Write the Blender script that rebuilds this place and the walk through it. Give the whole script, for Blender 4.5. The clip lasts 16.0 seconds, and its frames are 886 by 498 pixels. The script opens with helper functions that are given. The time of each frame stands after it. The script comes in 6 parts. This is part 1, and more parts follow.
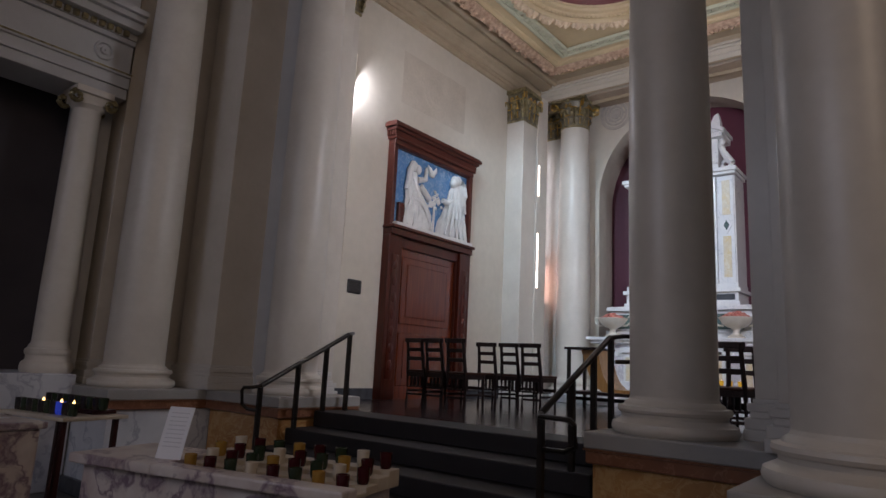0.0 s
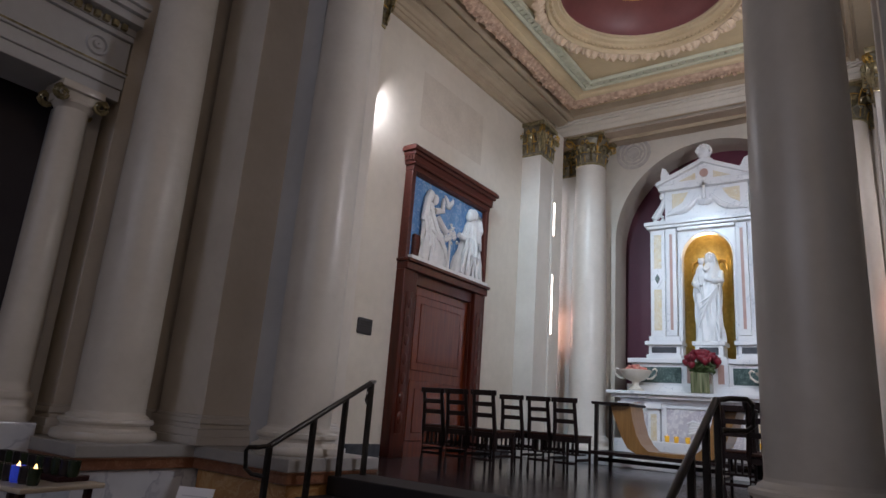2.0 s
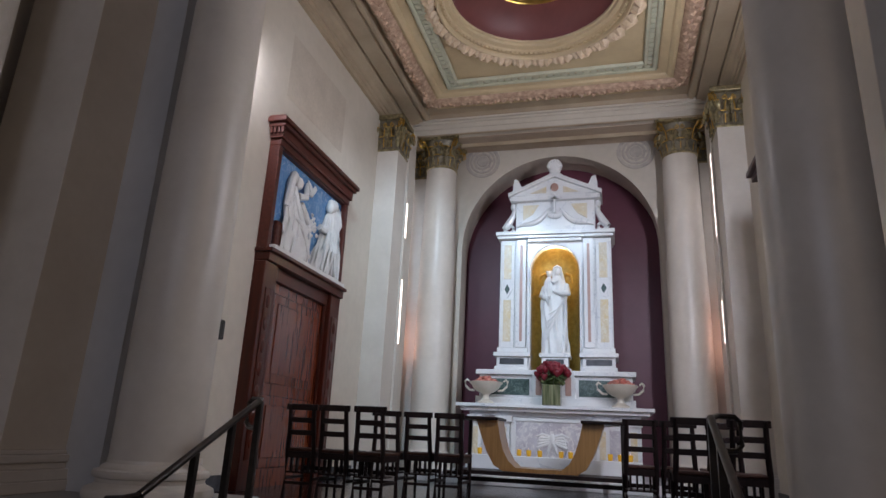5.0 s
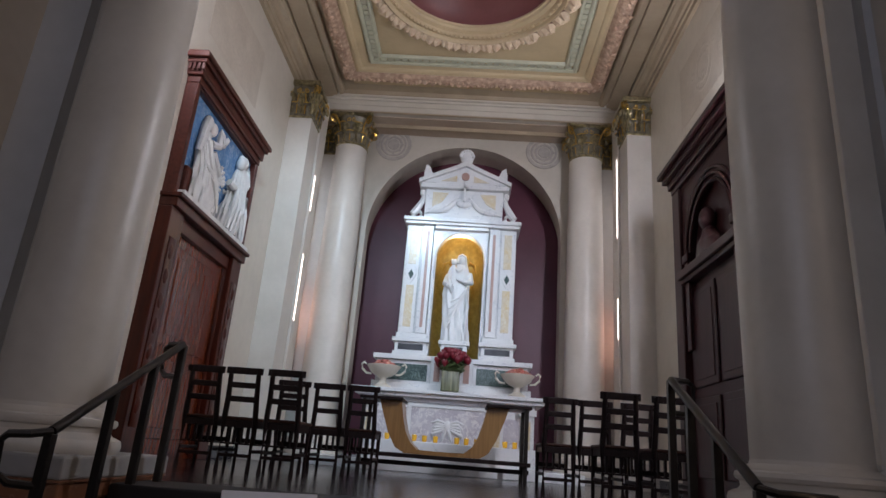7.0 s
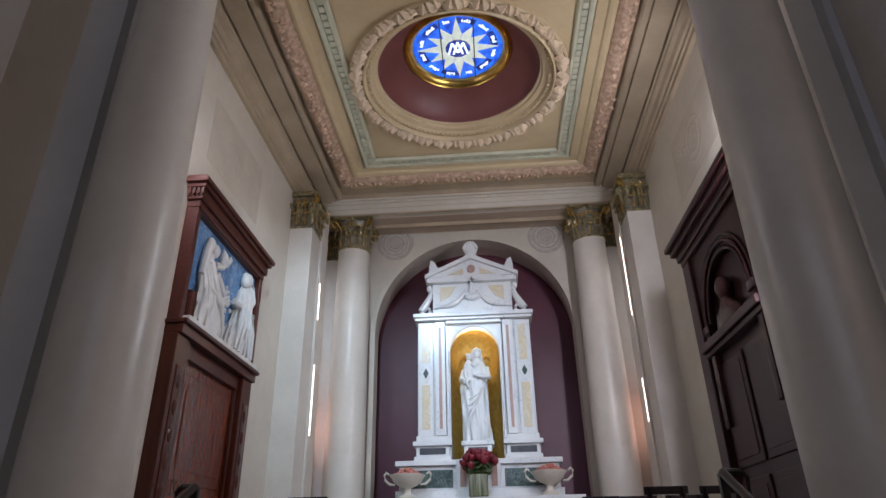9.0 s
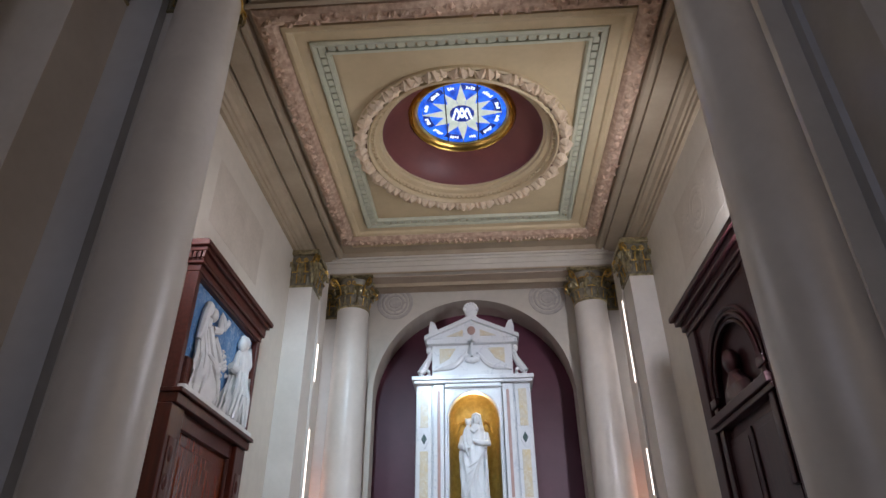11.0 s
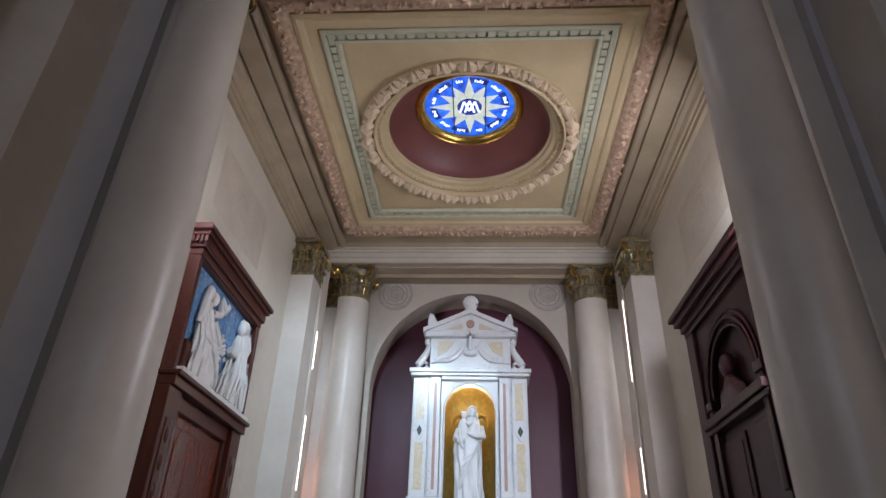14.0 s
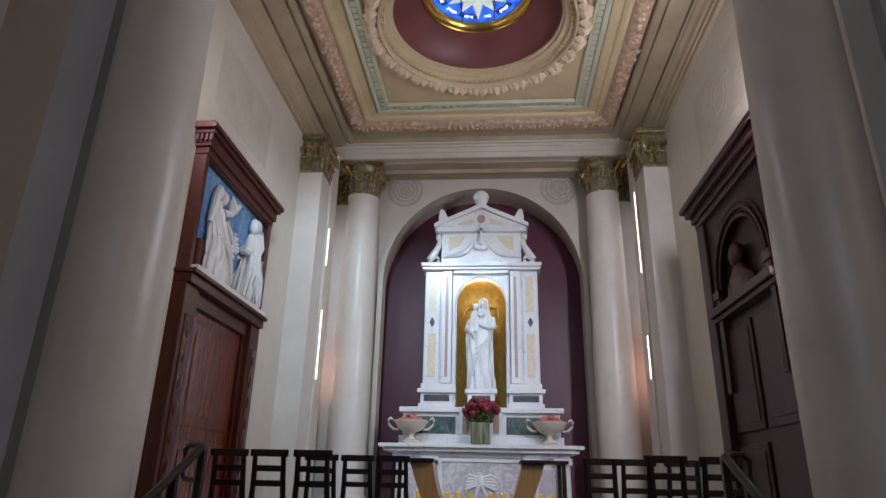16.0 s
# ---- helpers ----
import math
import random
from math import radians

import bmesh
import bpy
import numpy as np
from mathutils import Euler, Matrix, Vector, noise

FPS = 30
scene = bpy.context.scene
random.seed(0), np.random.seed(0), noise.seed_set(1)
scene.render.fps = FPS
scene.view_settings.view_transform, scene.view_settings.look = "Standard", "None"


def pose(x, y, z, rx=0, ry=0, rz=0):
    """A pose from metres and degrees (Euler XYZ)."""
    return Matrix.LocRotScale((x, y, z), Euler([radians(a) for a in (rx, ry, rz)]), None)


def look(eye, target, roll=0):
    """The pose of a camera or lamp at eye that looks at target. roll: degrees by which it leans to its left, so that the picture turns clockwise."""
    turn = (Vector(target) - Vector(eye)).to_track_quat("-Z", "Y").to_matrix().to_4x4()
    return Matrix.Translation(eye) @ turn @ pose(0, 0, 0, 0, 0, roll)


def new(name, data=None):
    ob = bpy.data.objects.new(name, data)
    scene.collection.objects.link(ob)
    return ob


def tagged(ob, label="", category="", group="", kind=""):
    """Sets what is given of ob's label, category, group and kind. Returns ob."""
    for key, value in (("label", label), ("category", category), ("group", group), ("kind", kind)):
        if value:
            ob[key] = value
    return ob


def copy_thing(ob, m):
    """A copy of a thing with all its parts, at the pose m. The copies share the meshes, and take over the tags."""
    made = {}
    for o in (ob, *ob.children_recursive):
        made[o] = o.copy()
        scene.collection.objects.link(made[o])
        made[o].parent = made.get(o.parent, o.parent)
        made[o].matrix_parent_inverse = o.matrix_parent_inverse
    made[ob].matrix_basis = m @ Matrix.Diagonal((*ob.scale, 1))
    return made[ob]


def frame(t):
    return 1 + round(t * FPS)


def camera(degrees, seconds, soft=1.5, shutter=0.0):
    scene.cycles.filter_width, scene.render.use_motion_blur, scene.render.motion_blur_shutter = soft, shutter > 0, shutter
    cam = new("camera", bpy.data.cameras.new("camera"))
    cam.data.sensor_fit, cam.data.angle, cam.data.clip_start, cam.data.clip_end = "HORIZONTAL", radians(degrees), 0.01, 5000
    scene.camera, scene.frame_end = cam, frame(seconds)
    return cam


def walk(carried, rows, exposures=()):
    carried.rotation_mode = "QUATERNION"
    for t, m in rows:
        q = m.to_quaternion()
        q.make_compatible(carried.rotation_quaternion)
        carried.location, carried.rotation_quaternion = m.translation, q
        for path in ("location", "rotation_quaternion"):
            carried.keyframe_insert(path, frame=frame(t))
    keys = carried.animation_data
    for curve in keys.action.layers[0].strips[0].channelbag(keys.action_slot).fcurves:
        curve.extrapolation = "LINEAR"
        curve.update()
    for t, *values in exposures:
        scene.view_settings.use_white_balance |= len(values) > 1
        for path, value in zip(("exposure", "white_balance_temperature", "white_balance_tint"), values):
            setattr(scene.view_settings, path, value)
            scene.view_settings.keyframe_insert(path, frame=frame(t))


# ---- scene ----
cam = camera(70.06, 16.0)
PATH = [
    (0, (3.633, -0.658, 1.484), (2.4073, 0.8805, 1.8459), 2.81),
    (0.5, (3.348, -0.538, 1.504), (2.1508, 1.0081, 1.9263), 4.15),
    (1, (3.065, -0.446, 1.520), (1.9450, 1.1428, 1.9909), 2.10),
    (1.5, (2.786, -0.368, 1.536), (1.6117, 1.1648, 2.0562), 2.06),
    (2, (2.496, -0.312, 1.558), (1.3553, 1.2537, 2.0567), 4.37),
    (2.5, (2.217, -0.292, 1.578), (1.1326, 1.3097, 2.0860), 2.15),
    (3, (2.014, -0.253, 1.596), (0.9536, 1.3567, 2.1286), 2.72),
    (3.5, (1.803, -0.178, 1.609), (0.7713, 1.4321, 2.1949), 1.63),
    (4, (1.581, -0.117, 1.605), (0.6501, 1.5582, 2.1776), 4.25),
    (4.5, (1.268, -0.040, 1.602), (0.5651, 1.7539, 2.1383), 3.68),
    (5, (0.944, 0.034, 1.583), (0.4321, 1.8816, 2.1530), 2.85),
    (7.5, (0.238, 0.343, 1.216), (0.1731, 2.2384, 1.8525), 4.21),
    (8, (0.259, 0.365, 1.224), (0.1441, 2.2128, 1.9805), 1.06),
    (10.5, (0.128, 0.418, 1.605), (0.0060, 2.1759, 2.5509), -1.70),
    (11, (0.144, 0.372, 1.596), (0.0389, 2.0949, 2.6066), -0.41),
    (11.5, (0.152, 0.358, 1.599), (0.0167, 2.0667, 2.6290), 0.98),
    (12, (0.156, 0.348, 1.600), (0.0022, 2.0165, 2.6919), 2.53),
    (12.5, (0.155, 0.341, 1.597), (0.0219, 1.9547, 2.7718), 2.27),
    (13, (0.158, 0.334, 1.594), (0.0448, 1.9372, 2.7852), 1.82),
    (13.5, (0.167, 0.350, 1.596), (0.0577, 2.0115, 2.7037), 1.68),
    (14, (0.156, 0.358, 1.604), (0.0411, 2.0928, 2.5916), 1.92),
    (14.5, (0.134, 0.378, 1.612), (0.0251, 2.1479, 2.5368), 1.33),
    (15, (0.126, 0.394, 1.615), (0.0149, 2.1983, 2.4702), 0.94),
    (15.5, (0.145, 0.402, 1.612), (0.0117, 2.2408, 2.3872), 1.38),
    (16, (0.199, 0.390, 1.607), (0.0427, 2.2612, 2.2970), 1.28),
]
walk(cam, [(t, look(*p)) for t, *p in PATH])

# ---- world and light ----
world = bpy.data.worlds.new("world")
scene.world = world
world.use_nodes = True
world.node_tree.nodes["Background"].inputs[0].default_value = (0.75, 0.85, 1.0, 1)
world.node_tree.nodes["Background"].inputs[1].default_value = 0.05


def lamp(name, kind, m, power, color, **keys):
    data = bpy.data.lights.new(name, kind)
    data.energy, data.color = power, color
    if kind == "AREA":
        data.shape, data.size, data.size_y = "RECTANGLE", keys["w"], keys["h"]
    if kind == "SPOT":
        data.spot_size, data.spot_blend, data.shadow_soft_size = radians(keys["cone"]), 0.9, 0.04
    ob = new(name, data)
    ob.matrix_basis = m
    return ob


# spotlights clipped to the front beam of the chapel
SPOTS = [(0.13, 4.30, 7.05, 0.0, 11.2, 4.0, 165, 30), (-1.15, 4.30, 7.05, -1.8, 10.8, 3.4, 500, 52)]
for sx, sy, sz, tx, ty, tz, power, cone in SPOTS:
    lamp("spot_lamp", "SPOT", look((sx, sy + 0.09, sz - 0.05), (tx, ty, tz)), power, (0.56, 0.83, 1.0), cone=cone)
# added lamps at side windows behind the front piers: west wall glow, east fill
for side, power, z, h in ((-1, 14, 5.5, 0.7), (1, 118, 4.6, 2.4)):
    lamp("side_fill", "AREA", look((side * 2.84, 5.22, z), (0.0, 9.6, 3.4)), power, (0.82, 0.90, 1.0), w=0.16, h=h)
# fill lamps added behind the walker, as from unseen nave windows
for wx, power, tone in ((-5.0, 124, (0.64, 0.77, 1.0)), (0.0, 76, (0.74, 0.83, 1.0)), (5.0, 16, (0.95, 0.88, 0.76))):
    lamp("nave_fill", "AREA", look((wx, -8.8, 5.6), (wx * 0.4, 3.0, 3.0)), power, tone, w=3.2, h=4.2)
# warmer fill lamp added at the side, as from an unseen nave window
lamp("nave_fill", "AREA", look((8.8, -2.6, 6.0), (-1.0, 1.6, 1.2)), 72, (1.0, 0.79, 0.55), w=2.4, h=4.0)
# small lamp in the crown of the gold niche
niche_lamp = bpy.data.lights.new("niche_lamp", "POINT")
niche_lamp.energy, niche_lamp.color, niche_lamp.shadow_soft_size = 4.2, (1.0, 0.78, 0.46), 0.03
new("niche_lamp", niche_lamp).location = (0.0, 10.86, 4.80)
scene.view_settings.exposure = 0.58
scene.view_settings.use_white_balance = True
scene.view_settings.white_balance_temperature = 6480
scene.view_settings.white_balance_tint = 20

# ---- materials ----


def material(name, color, color2=None, rough=0.5, metal=0.0, scale=6.0, bump=0.0, bump_scale=40.0, veins=None, island=0.0, emit=None, coat=0.0, speck=0.0, shine=0.15):
    mat = bpy.data.materials.new(name)
    mat.use_nodes = True
    nodes, links = mat.node_tree.nodes, mat.node_tree.links
    bsdf = nodes["Principled BSDF"]
    bsdf.inputs["Roughness"].default_value = rough
    bsdf.inputs["Metallic"].default_value = metal
    bsdf.inputs["Coat Weight"].default_value = coat
    bsdf.inputs["Coat Roughness"].default_value = shine
    coord = nodes.new("ShaderNodeTexCoord")
    big = nodes.new("ShaderNodeTexNoise")
    big.inputs["Scale"].default_value = scale
    big.inputs["Detail"].default_value = 6
    links.new(coord.outputs["Object"], big.inputs["Vector"])
    ramp = nodes.new("ShaderNodeValToRGB")
    ramp.color_ramp.elements[0].position, ramp.color_ramp.elements[1].position = 0.3, 0.72
    ramp.color_ramp.elements[0].color = (*color, 1)
    ramp.color_ramp.elements[1].color = (*(color2 or tuple(c * 0.82 for c in color)), 1)
    links.new(big.outputs["Fac"], ramp.inputs["Fac"])
    out = ramp.outputs["Color"]
    if veins:
        vein_color, vein_scale, width = veins
        warp = nodes.new("ShaderNodeTexNoise")
        warp.inputs["Scale"].default_value, warp.inputs["Detail"].default_value = vein_scale * 0.6, 8
        links.new(coord.outputs["Object"], warp.inputs["Vector"])
        wave = nodes.new("ShaderNodeTexNoise")
        wave.inputs["Scale"].default_value, wave.inputs["Detail"].default_value, wave.inputs["Distortion"].default_value = vein_scale, 5, 2.2
        links.new(warp.outputs["Color"], wave.inputs["Vector"])
        line = nodes.new("ShaderNodeValToRGB")
        line.color_ramp.elements[0].position, line.color_ramp.elements[0].color = 0.5 - width, (0, 0, 0, 1)
        line.color_ramp.elements[1].position, line.color_ramp.elements[1].color = 0.5, (1, 1, 1, 1)
        e = line.color_ramp.elements.new(0.5 + width)
        e.color = (0, 0, 0, 1)
        links.new(wave.outputs["Fac"], line.inputs["Fac"])
        mix = nodes.new("ShaderNodeMix")
        mix.data_type = "RGBA"
        links.new(line.outputs["Color"], mix.inputs["Factor"])
        links.new(out, mix.inputs["A"])
        mix.inputs["B"].default_value = (*vein_color, 1)
        out = mix.outputs["Result"]
    if speck:
        fine = nodes.new("ShaderNodeTexNoise")
        fine.inputs["Scale"].default_value, fine.inputs["Detail"].default_value = scale * 9, 4
        links.new(coord.outputs["Object"], fine.inputs["Vector"])
        tone = nodes.new("ShaderNodeHueSaturation")
        span = nodes.new("ShaderNodeMapRange")
        span.inputs["To Min"].default_value, span.inputs["To Max"].default_value = 1 - speck, 1 + speck
        links.new(fine.outputs["Fac"], span.inputs["Value"])
        links.new(span.outputs["Result"], tone.inputs["Value"])
        links.new(out, tone.inputs["Color"])
        out = tone.outputs["Color"]
    if island:
        info = nodes.new("ShaderNodeNewGeometry")
        obj = nodes.new("ShaderNodeObjectInfo")
        add = nodes.new("ShaderNodeMath")
        links.new(info.outputs["Random Per Island"], add.inputs[0])
        links.new(obj.outputs["Random"], add.inputs[1])
        span = nodes.new("ShaderNodeMapRange")
        span.inputs["From Max"].default_value = 2.0
        span.inputs["To Min"].default_value, span.inputs["To Max"].default_value = 1 - island, 1 + island
        links.new(add.outputs[0], span.inputs["Value"])
        tone = nodes.new("ShaderNodeHueSaturation")
        links.new(span.outputs["Result"], tone.inputs["Value"])
        links.new(out, tone.inputs["Color"])
        out = tone.outputs["Color"]
    links.new(out, bsdf.inputs["Base Color"])
    if bump:
        grain = nodes.new("ShaderNodeTexNoise")
        grain.inputs["Scale"].default_value, grain.inputs["Detail"].default_value = bump_scale, 5
        links.new(coord.outputs["Object"], grain.inputs["Vector"])
        relief = nodes.new("ShaderNodeBump")
        relief.inputs["Strength"].default_value, relief.inputs["Distance"].default_value = bump, 0.01
        links.new(grain.outputs["Fac"], relief.inputs["Height"])
        links.new(relief.outputs["Normal"], bsdf.inputs["Normal"])
    if emit:
        links.new(out, bsdf.inputs["Emission Color"])
        bsdf.inputs["Emission Strength"].default_value = emit
    return mat


def wood(name, dark, light, rough, along="Z", coat=0.3):
    mat = material(name, dark, light, rough=rough, scale=3.0, coat=coat)
    mat.node_tree.nodes["Principled BSDF"].inputs["Specular IOR Level"].default_value = 0.5 if coat > 0.2 else 0.3 if coat else 0.15
    nodes, links = mat.node_tree.nodes, mat.node_tree.links
    noise_node = nodes["Noise Texture"]
    coord = nodes["Texture Coordinate"]
    stretch = nodes.new("ShaderNodeMapping")
    stretch.inputs["Scale"].default_value = {"X": (0.6, 9, 9), "Y": (9, 0.6, 9), "Z": (9, 9, 0.6)}[along]
    links.new(coord.outputs["Object"], stretch.inputs["Vector"])
    links.new(stretch.outputs["Vector"], noise_node.inputs["Vector"])
    return mat


PAINT = material("cream_paint", (0.66, 0.62, 0.575), (0.57, 0.53, 0.485), rough=0.45, scale=1.3, bump=0.06, bump_scale=30, speck=0.05)
COLUMN = material("column_paint", (0.68, 0.62, 0.545), (0.59, 0.53, 0.455), rough=0.42, scale=1.7, bump=0.03, bump_scale=20, speck=0.05, coat=0.25, shine=0.25)
GLOSSPAINT = material("gloss_cream_paint", (0.67, 0.645, 0.61), (0.59, 0.56, 0.52), rough=0.3, scale=1.7, speck=0.05, coat=1.0, shine=0.07)
CORNICE = material("tan_cornice_paint", (0.47, 0.37, 0.25), (0.36, 0.275, 0.18), rough=0.5, scale=1.6, bump=0.06, bump_scale=26, speck=0.08)
BEAM = material("brown_beam_tone", (0.50, 0.39, 0.29), (0.40, 0.30, 0.22), rough=0.5, scale=2.2, bump=0.06, bump_scale=26, speck=0.08)
WALL = material("wall_plaster", (0.66, 0.595, 0.50), (0.56, 0.495, 0.405), rough=0.48, scale=0.9, bump=0.12, bump_scale=26, speck=0.08)
GREY_WALL = material("nave_paint", (0.58, 0.57, 0.56), (0.48, 0.47, 0.46), rough=0.5, scale=1.1, bump=0.08, speck=0.06)
STENCIL = material("faded_stencil", (0.61, 0.535, 0.44), (0.51, 0.44, 0.355), rough=0.55, scale=2.5, speck=0.12)
ROUNDEL = material("grey_medallion_paint", (0.54, 0.48, 0.42), (0.42, 0.37, 0.32), rough=0.55, scale=9, speck=0.2)
CEIL = material("ceiling_paint", (0.64, 0.495, 0.29), (0.53, 0.395, 0.225), rough=0.55, scale=1.4, bump=0.06, speck=0.07)
PINK = material("pink_leaf_band", (0.64, 0.45, 0.31), (0.34, 0.20, 0.13), rough=0.6, scale=14, bump=0.3, bump_scale=60, island=0.45, speck=0.2)
LEAF = material("cream_leaf_relief", (0.70, 0.545, 0.37), (0.56, 0.40, 0.26), rough=0.55, scale=18, island=0.2, speck=0.12)
WREATHSHADE = material("rose_tan_shade", (0.30, 0.165, 0.115), (0.22, 0.115, 0.08), rough=0.6, scale=8, speck=0.15)
GREEN = material("pale_green_moulding", (0.58, 0.565, 0.41), (0.48, 0.47, 0.33), rough=0.5, scale=6, island=0.15)
MAROON = material("maroon_paint", (0.205, 0.060, 0.048), (0.155, 0.044, 0.037), rough=0.5, scale=1.8, speck=0.08)
PLUM = material("plum_paint", (0.155, 0.036, 0.060), (0.112, 0.026, 0.045), rough=0.45, scale=1.0, bump=0.05, speck=0.08)
GOLD = material("gold_leaf", (0.78, 0.50, 0.13), (0.52, 0.31, 0.07), rough=0.3, metal=1.0, scale=9, bump=0.2, bump_scale=50)
MOSAIC = material("gold_mosaic", (0.56, 0.40, 0.12), (0.38, 0.26, 0.07), rough=0.40, metal=0.6, scale=14, bump=0.5, bump_scale=110, speck=0.2)
BRONZE = material("dark_bronze", (0.27, 0.235, 0.165), (0.12, 0.10, 0.065), rough=0.45, metal=0.25, scale=12, bump=0.3, bump_scale=40)
LEAFGOLD = material("worn_gilding", (0.44, 0.36, 0.19), (0.13, 0.11, 0.065), rough=0.30, metal=0.6, scale=16, bump=0.3, bump_scale=50, island=0.35)
MARBLE = material("white_marble", (0.80, 0.80, 0.79), (0.72, 0.73, 0.74), rough=0.22, scale=2.5, veins=((0.55, 0.57, 0.60), 2.2, 0.012), bump=0.03)
STATUE = material("statue_marble", (0.80, 0.81, 0.80), (0.72, 0.73, 0.73), rough=0.35, scale=4)
PANELMARBLE = material("grey_veined_marble", (0.68, 0.69, 0.72), (0.55, 0.56, 0.61), rough=0.25, scale=3, veins=((0.42, 0.43, 0.50), 1.6, 0.03))
VIOLET = material("violet_breccia", (0.60, 0.58, 0.61), (0.42, 0.38, 0.43), rough=0.28, scale=5, veins=((0.78, 0.76, 0.74), 4.0, 0.04))
ONYX = material("yellow_onyx", (0.72, 0.58, 0.33), (0.66, 0.60, 0.48), rough=0.25, scale=9, veins=((0.78, 0.74, 0.62), 5.0, 0.05))
ROSE = material("rose_marble", (0.50, 0.32, 0.27), (0.42, 0.26, 0.22), rough=0.3, scale=10)
DARKGREEN = material("green_marble", (0.045, 0.075, 0.07), (0.09, 0.13, 0.12), rough=0.15, scale=8, veins=((0.22, 0.30, 0.28), 6.0, 0.03))
BLACK = material("black_marble", (0.05, 0.055, 0.06), (0.09, 0.09, 0.10), rough=0.2, scale=9)
ORANGE = material("siena_marble", (0.46, 0.25, 0.09), (0.33, 0.15, 0.055), rough=0.25, scale=3.5, veins=((0.50, 0.31, 0.13), 3.0, 0.05), speck=0.1)
BROWNTRIM = material("red_brown_marble", (0.24, 0.10, 0.05), (0.17, 0.066, 0.036), rough=0.28, scale=5, veins=((0.30, 0.15, 0.09), 4.0, 0.03))
GREYSTONE = material("grey_stone_plinth", (0.36, 0.34, 0.32), (0.30, 0.285, 0.27), rough=0.45, scale=3, bump=0.08, speck=0.06)
MAHOGANY = wood("mahogany", (0.040, 0.0055, 0.0025), (0.088, 0.014, 0.0055), 0.30, "Z", 0.12)
MAHOGANY_RED = wood("mahogany_cornice", (0.060, 0.013, 0.008), (0.10, 0.023, 0.014), 0.4, "Y", 0.1)
DOORRED = wood("polished_red_door", (0.09, 0.015, 0.005), (0.19, 0.038, 0.013), 0.24, "Z", 0.3)
DARKWOOD = wood("dark_stained_wood", (0.036, 0.011, 0.012), (0.058, 0.018, 0.018), 0.36, "Z", 0.1)
CHAIRWOOD = wood("chair_wood", (0.011, 0.007, 0.007), (0.020, 0.011, 0.010), 0.42, "Z", 0.0)
SEATWOOD = wood("chair_seat_wood", (0.028, 0.012, 0.009), (0.05, 0.021, 0.013), 0.5, "Y", 0.0)
OAK = wood("golden_brown_wood", (0.23, 0.115, 0.035), (0.34, 0.18, 0.06), 0.35)
FLOORWOOD = wood("dark_floorboards", (0.016, 0.010, 0.012), (0.026, 0.017, 0.018), 0.24, "X")
STEPSTONE = material("dark_steps", (0.009, 0.0065, 0.0075), (0.014, 0.010, 0.011), rough=0.62, scale=4, bump=0.1)
NAVEFLOOR = material("nave_floor_tiles", (0.12, 0.10, 0.09), (0.08, 0.07, 0.065), rough=0.35, scale=3)
IRON = material("bronze_rail", (0.055, 0.048, 0.042), (0.035, 0.03, 0.028), rough=0.32, metal=0.8, scale=8)
# near-black colour that stands in for an unlit interior
UNLIT = material("unlit_tone", (0.05, 0.042, 0.048), (0.065, 0.055, 0.06), rough=0.8, scale=2)
PLAQUE = material("plaque_metal", (0.06, 0.058, 0.058), (0.045, 0.044, 0.045), rough=0.4, metal=0.4, scale=10)
BLUEGLAZE = material("blue_glaze", (0.13, 0.29, 0.52), (0.08, 0.20, 0.40), rough=0.2, scale=7, veins=((0.32, 0.46, 0.62), 4.0, 0.03), coat=0.4)
WHITEGLAZE = material("white_glaze", (0.80, 0.79, 0.76), (0.68, 0.67, 0.65), rough=0.32, scale=9, coat=0.2)
CERAMIC = material("cream_ceramic", (0.76, 0.70, 0.60), (0.66, 0.60, 0.50), rough=0.3, scale=8)
ROSERED = material("red_petals", (0.22, 0.008, 0.02), (0.13, 0.005, 0.014), rough=0.5, scale=30, island=0.35)
PINKPETAL = material("pink_fruit", (0.46, 0.06, 0.06), (0.66, 0.34, 0.24), rough=0.5, scale=25, island=0.4)
STEM = material("green_stems", (0.06, 0.10, 0.03), (0.10, 0.14, 0.05), rough=0.5, scale=20)
POT = wood("glass_full_of_stems", (0.035, 0.055, 0.02), (0.30, 0.30, 0.17), 0.12, "Z", 0.5)
AMBER = material("amber_votive_glass", (0.75, 0.45, 0.05), (0.65, 0.34, 0.03), rough=0.1, scale=20, emit=0.12)
FLAME = material("candle_flame", (1.0, 0.55, 0.16), (1.0, 0.64, 0.24), rough=0.5, emit=3.0)
BLUECUP = material("blue_votive_glass", (0.03, 0.06, 0.5), (0.02, 0.04, 0.35), rough=0.1, scale=20, emit=0.25)
WAX = material("candle_wax", (0.62, 0.55, 0.45), (0.55, 0.46, 0.36), rough=0.45, scale=15)
CUPS = [material("dark_votive_glass", (0.02, 0.02, 0.025), (0.04, 0.03, 0.03), rough=0.12, scale=9), material("green_votive_glass", (0.03, 0.045, 0.025), (0.02, 0.03, 0.018), rough=0.12, scale=9), material("ruby_votive_glass", (0.06, 0.008, 0.012), (0.04, 0.006, 0.008), rough=0.12, scale=9)]
HONEY = material("honey_votive", (0.42, 0.24, 0.05), (0.30, 0.16, 0.03), rough=0.2, scale=9)
CARD = material("white_card", (0.82, 0.82, 0.85), (0.76, 0.76, 0.80), rough=0.6, scale=3)
STANDMARBLE = material("candle_stand_marble", (0.72, 0.66, 0.62), (0.50, 0.40, 0.38), rough=0.3, scale=5, veins=((0.22, 0.15, 0.19), 2.2, 0.07))
PRINT = material("faint_print", (0.62, 0.62, 0.66), (0.58, 0.58, 0.62), rough=0.6, scale=9)
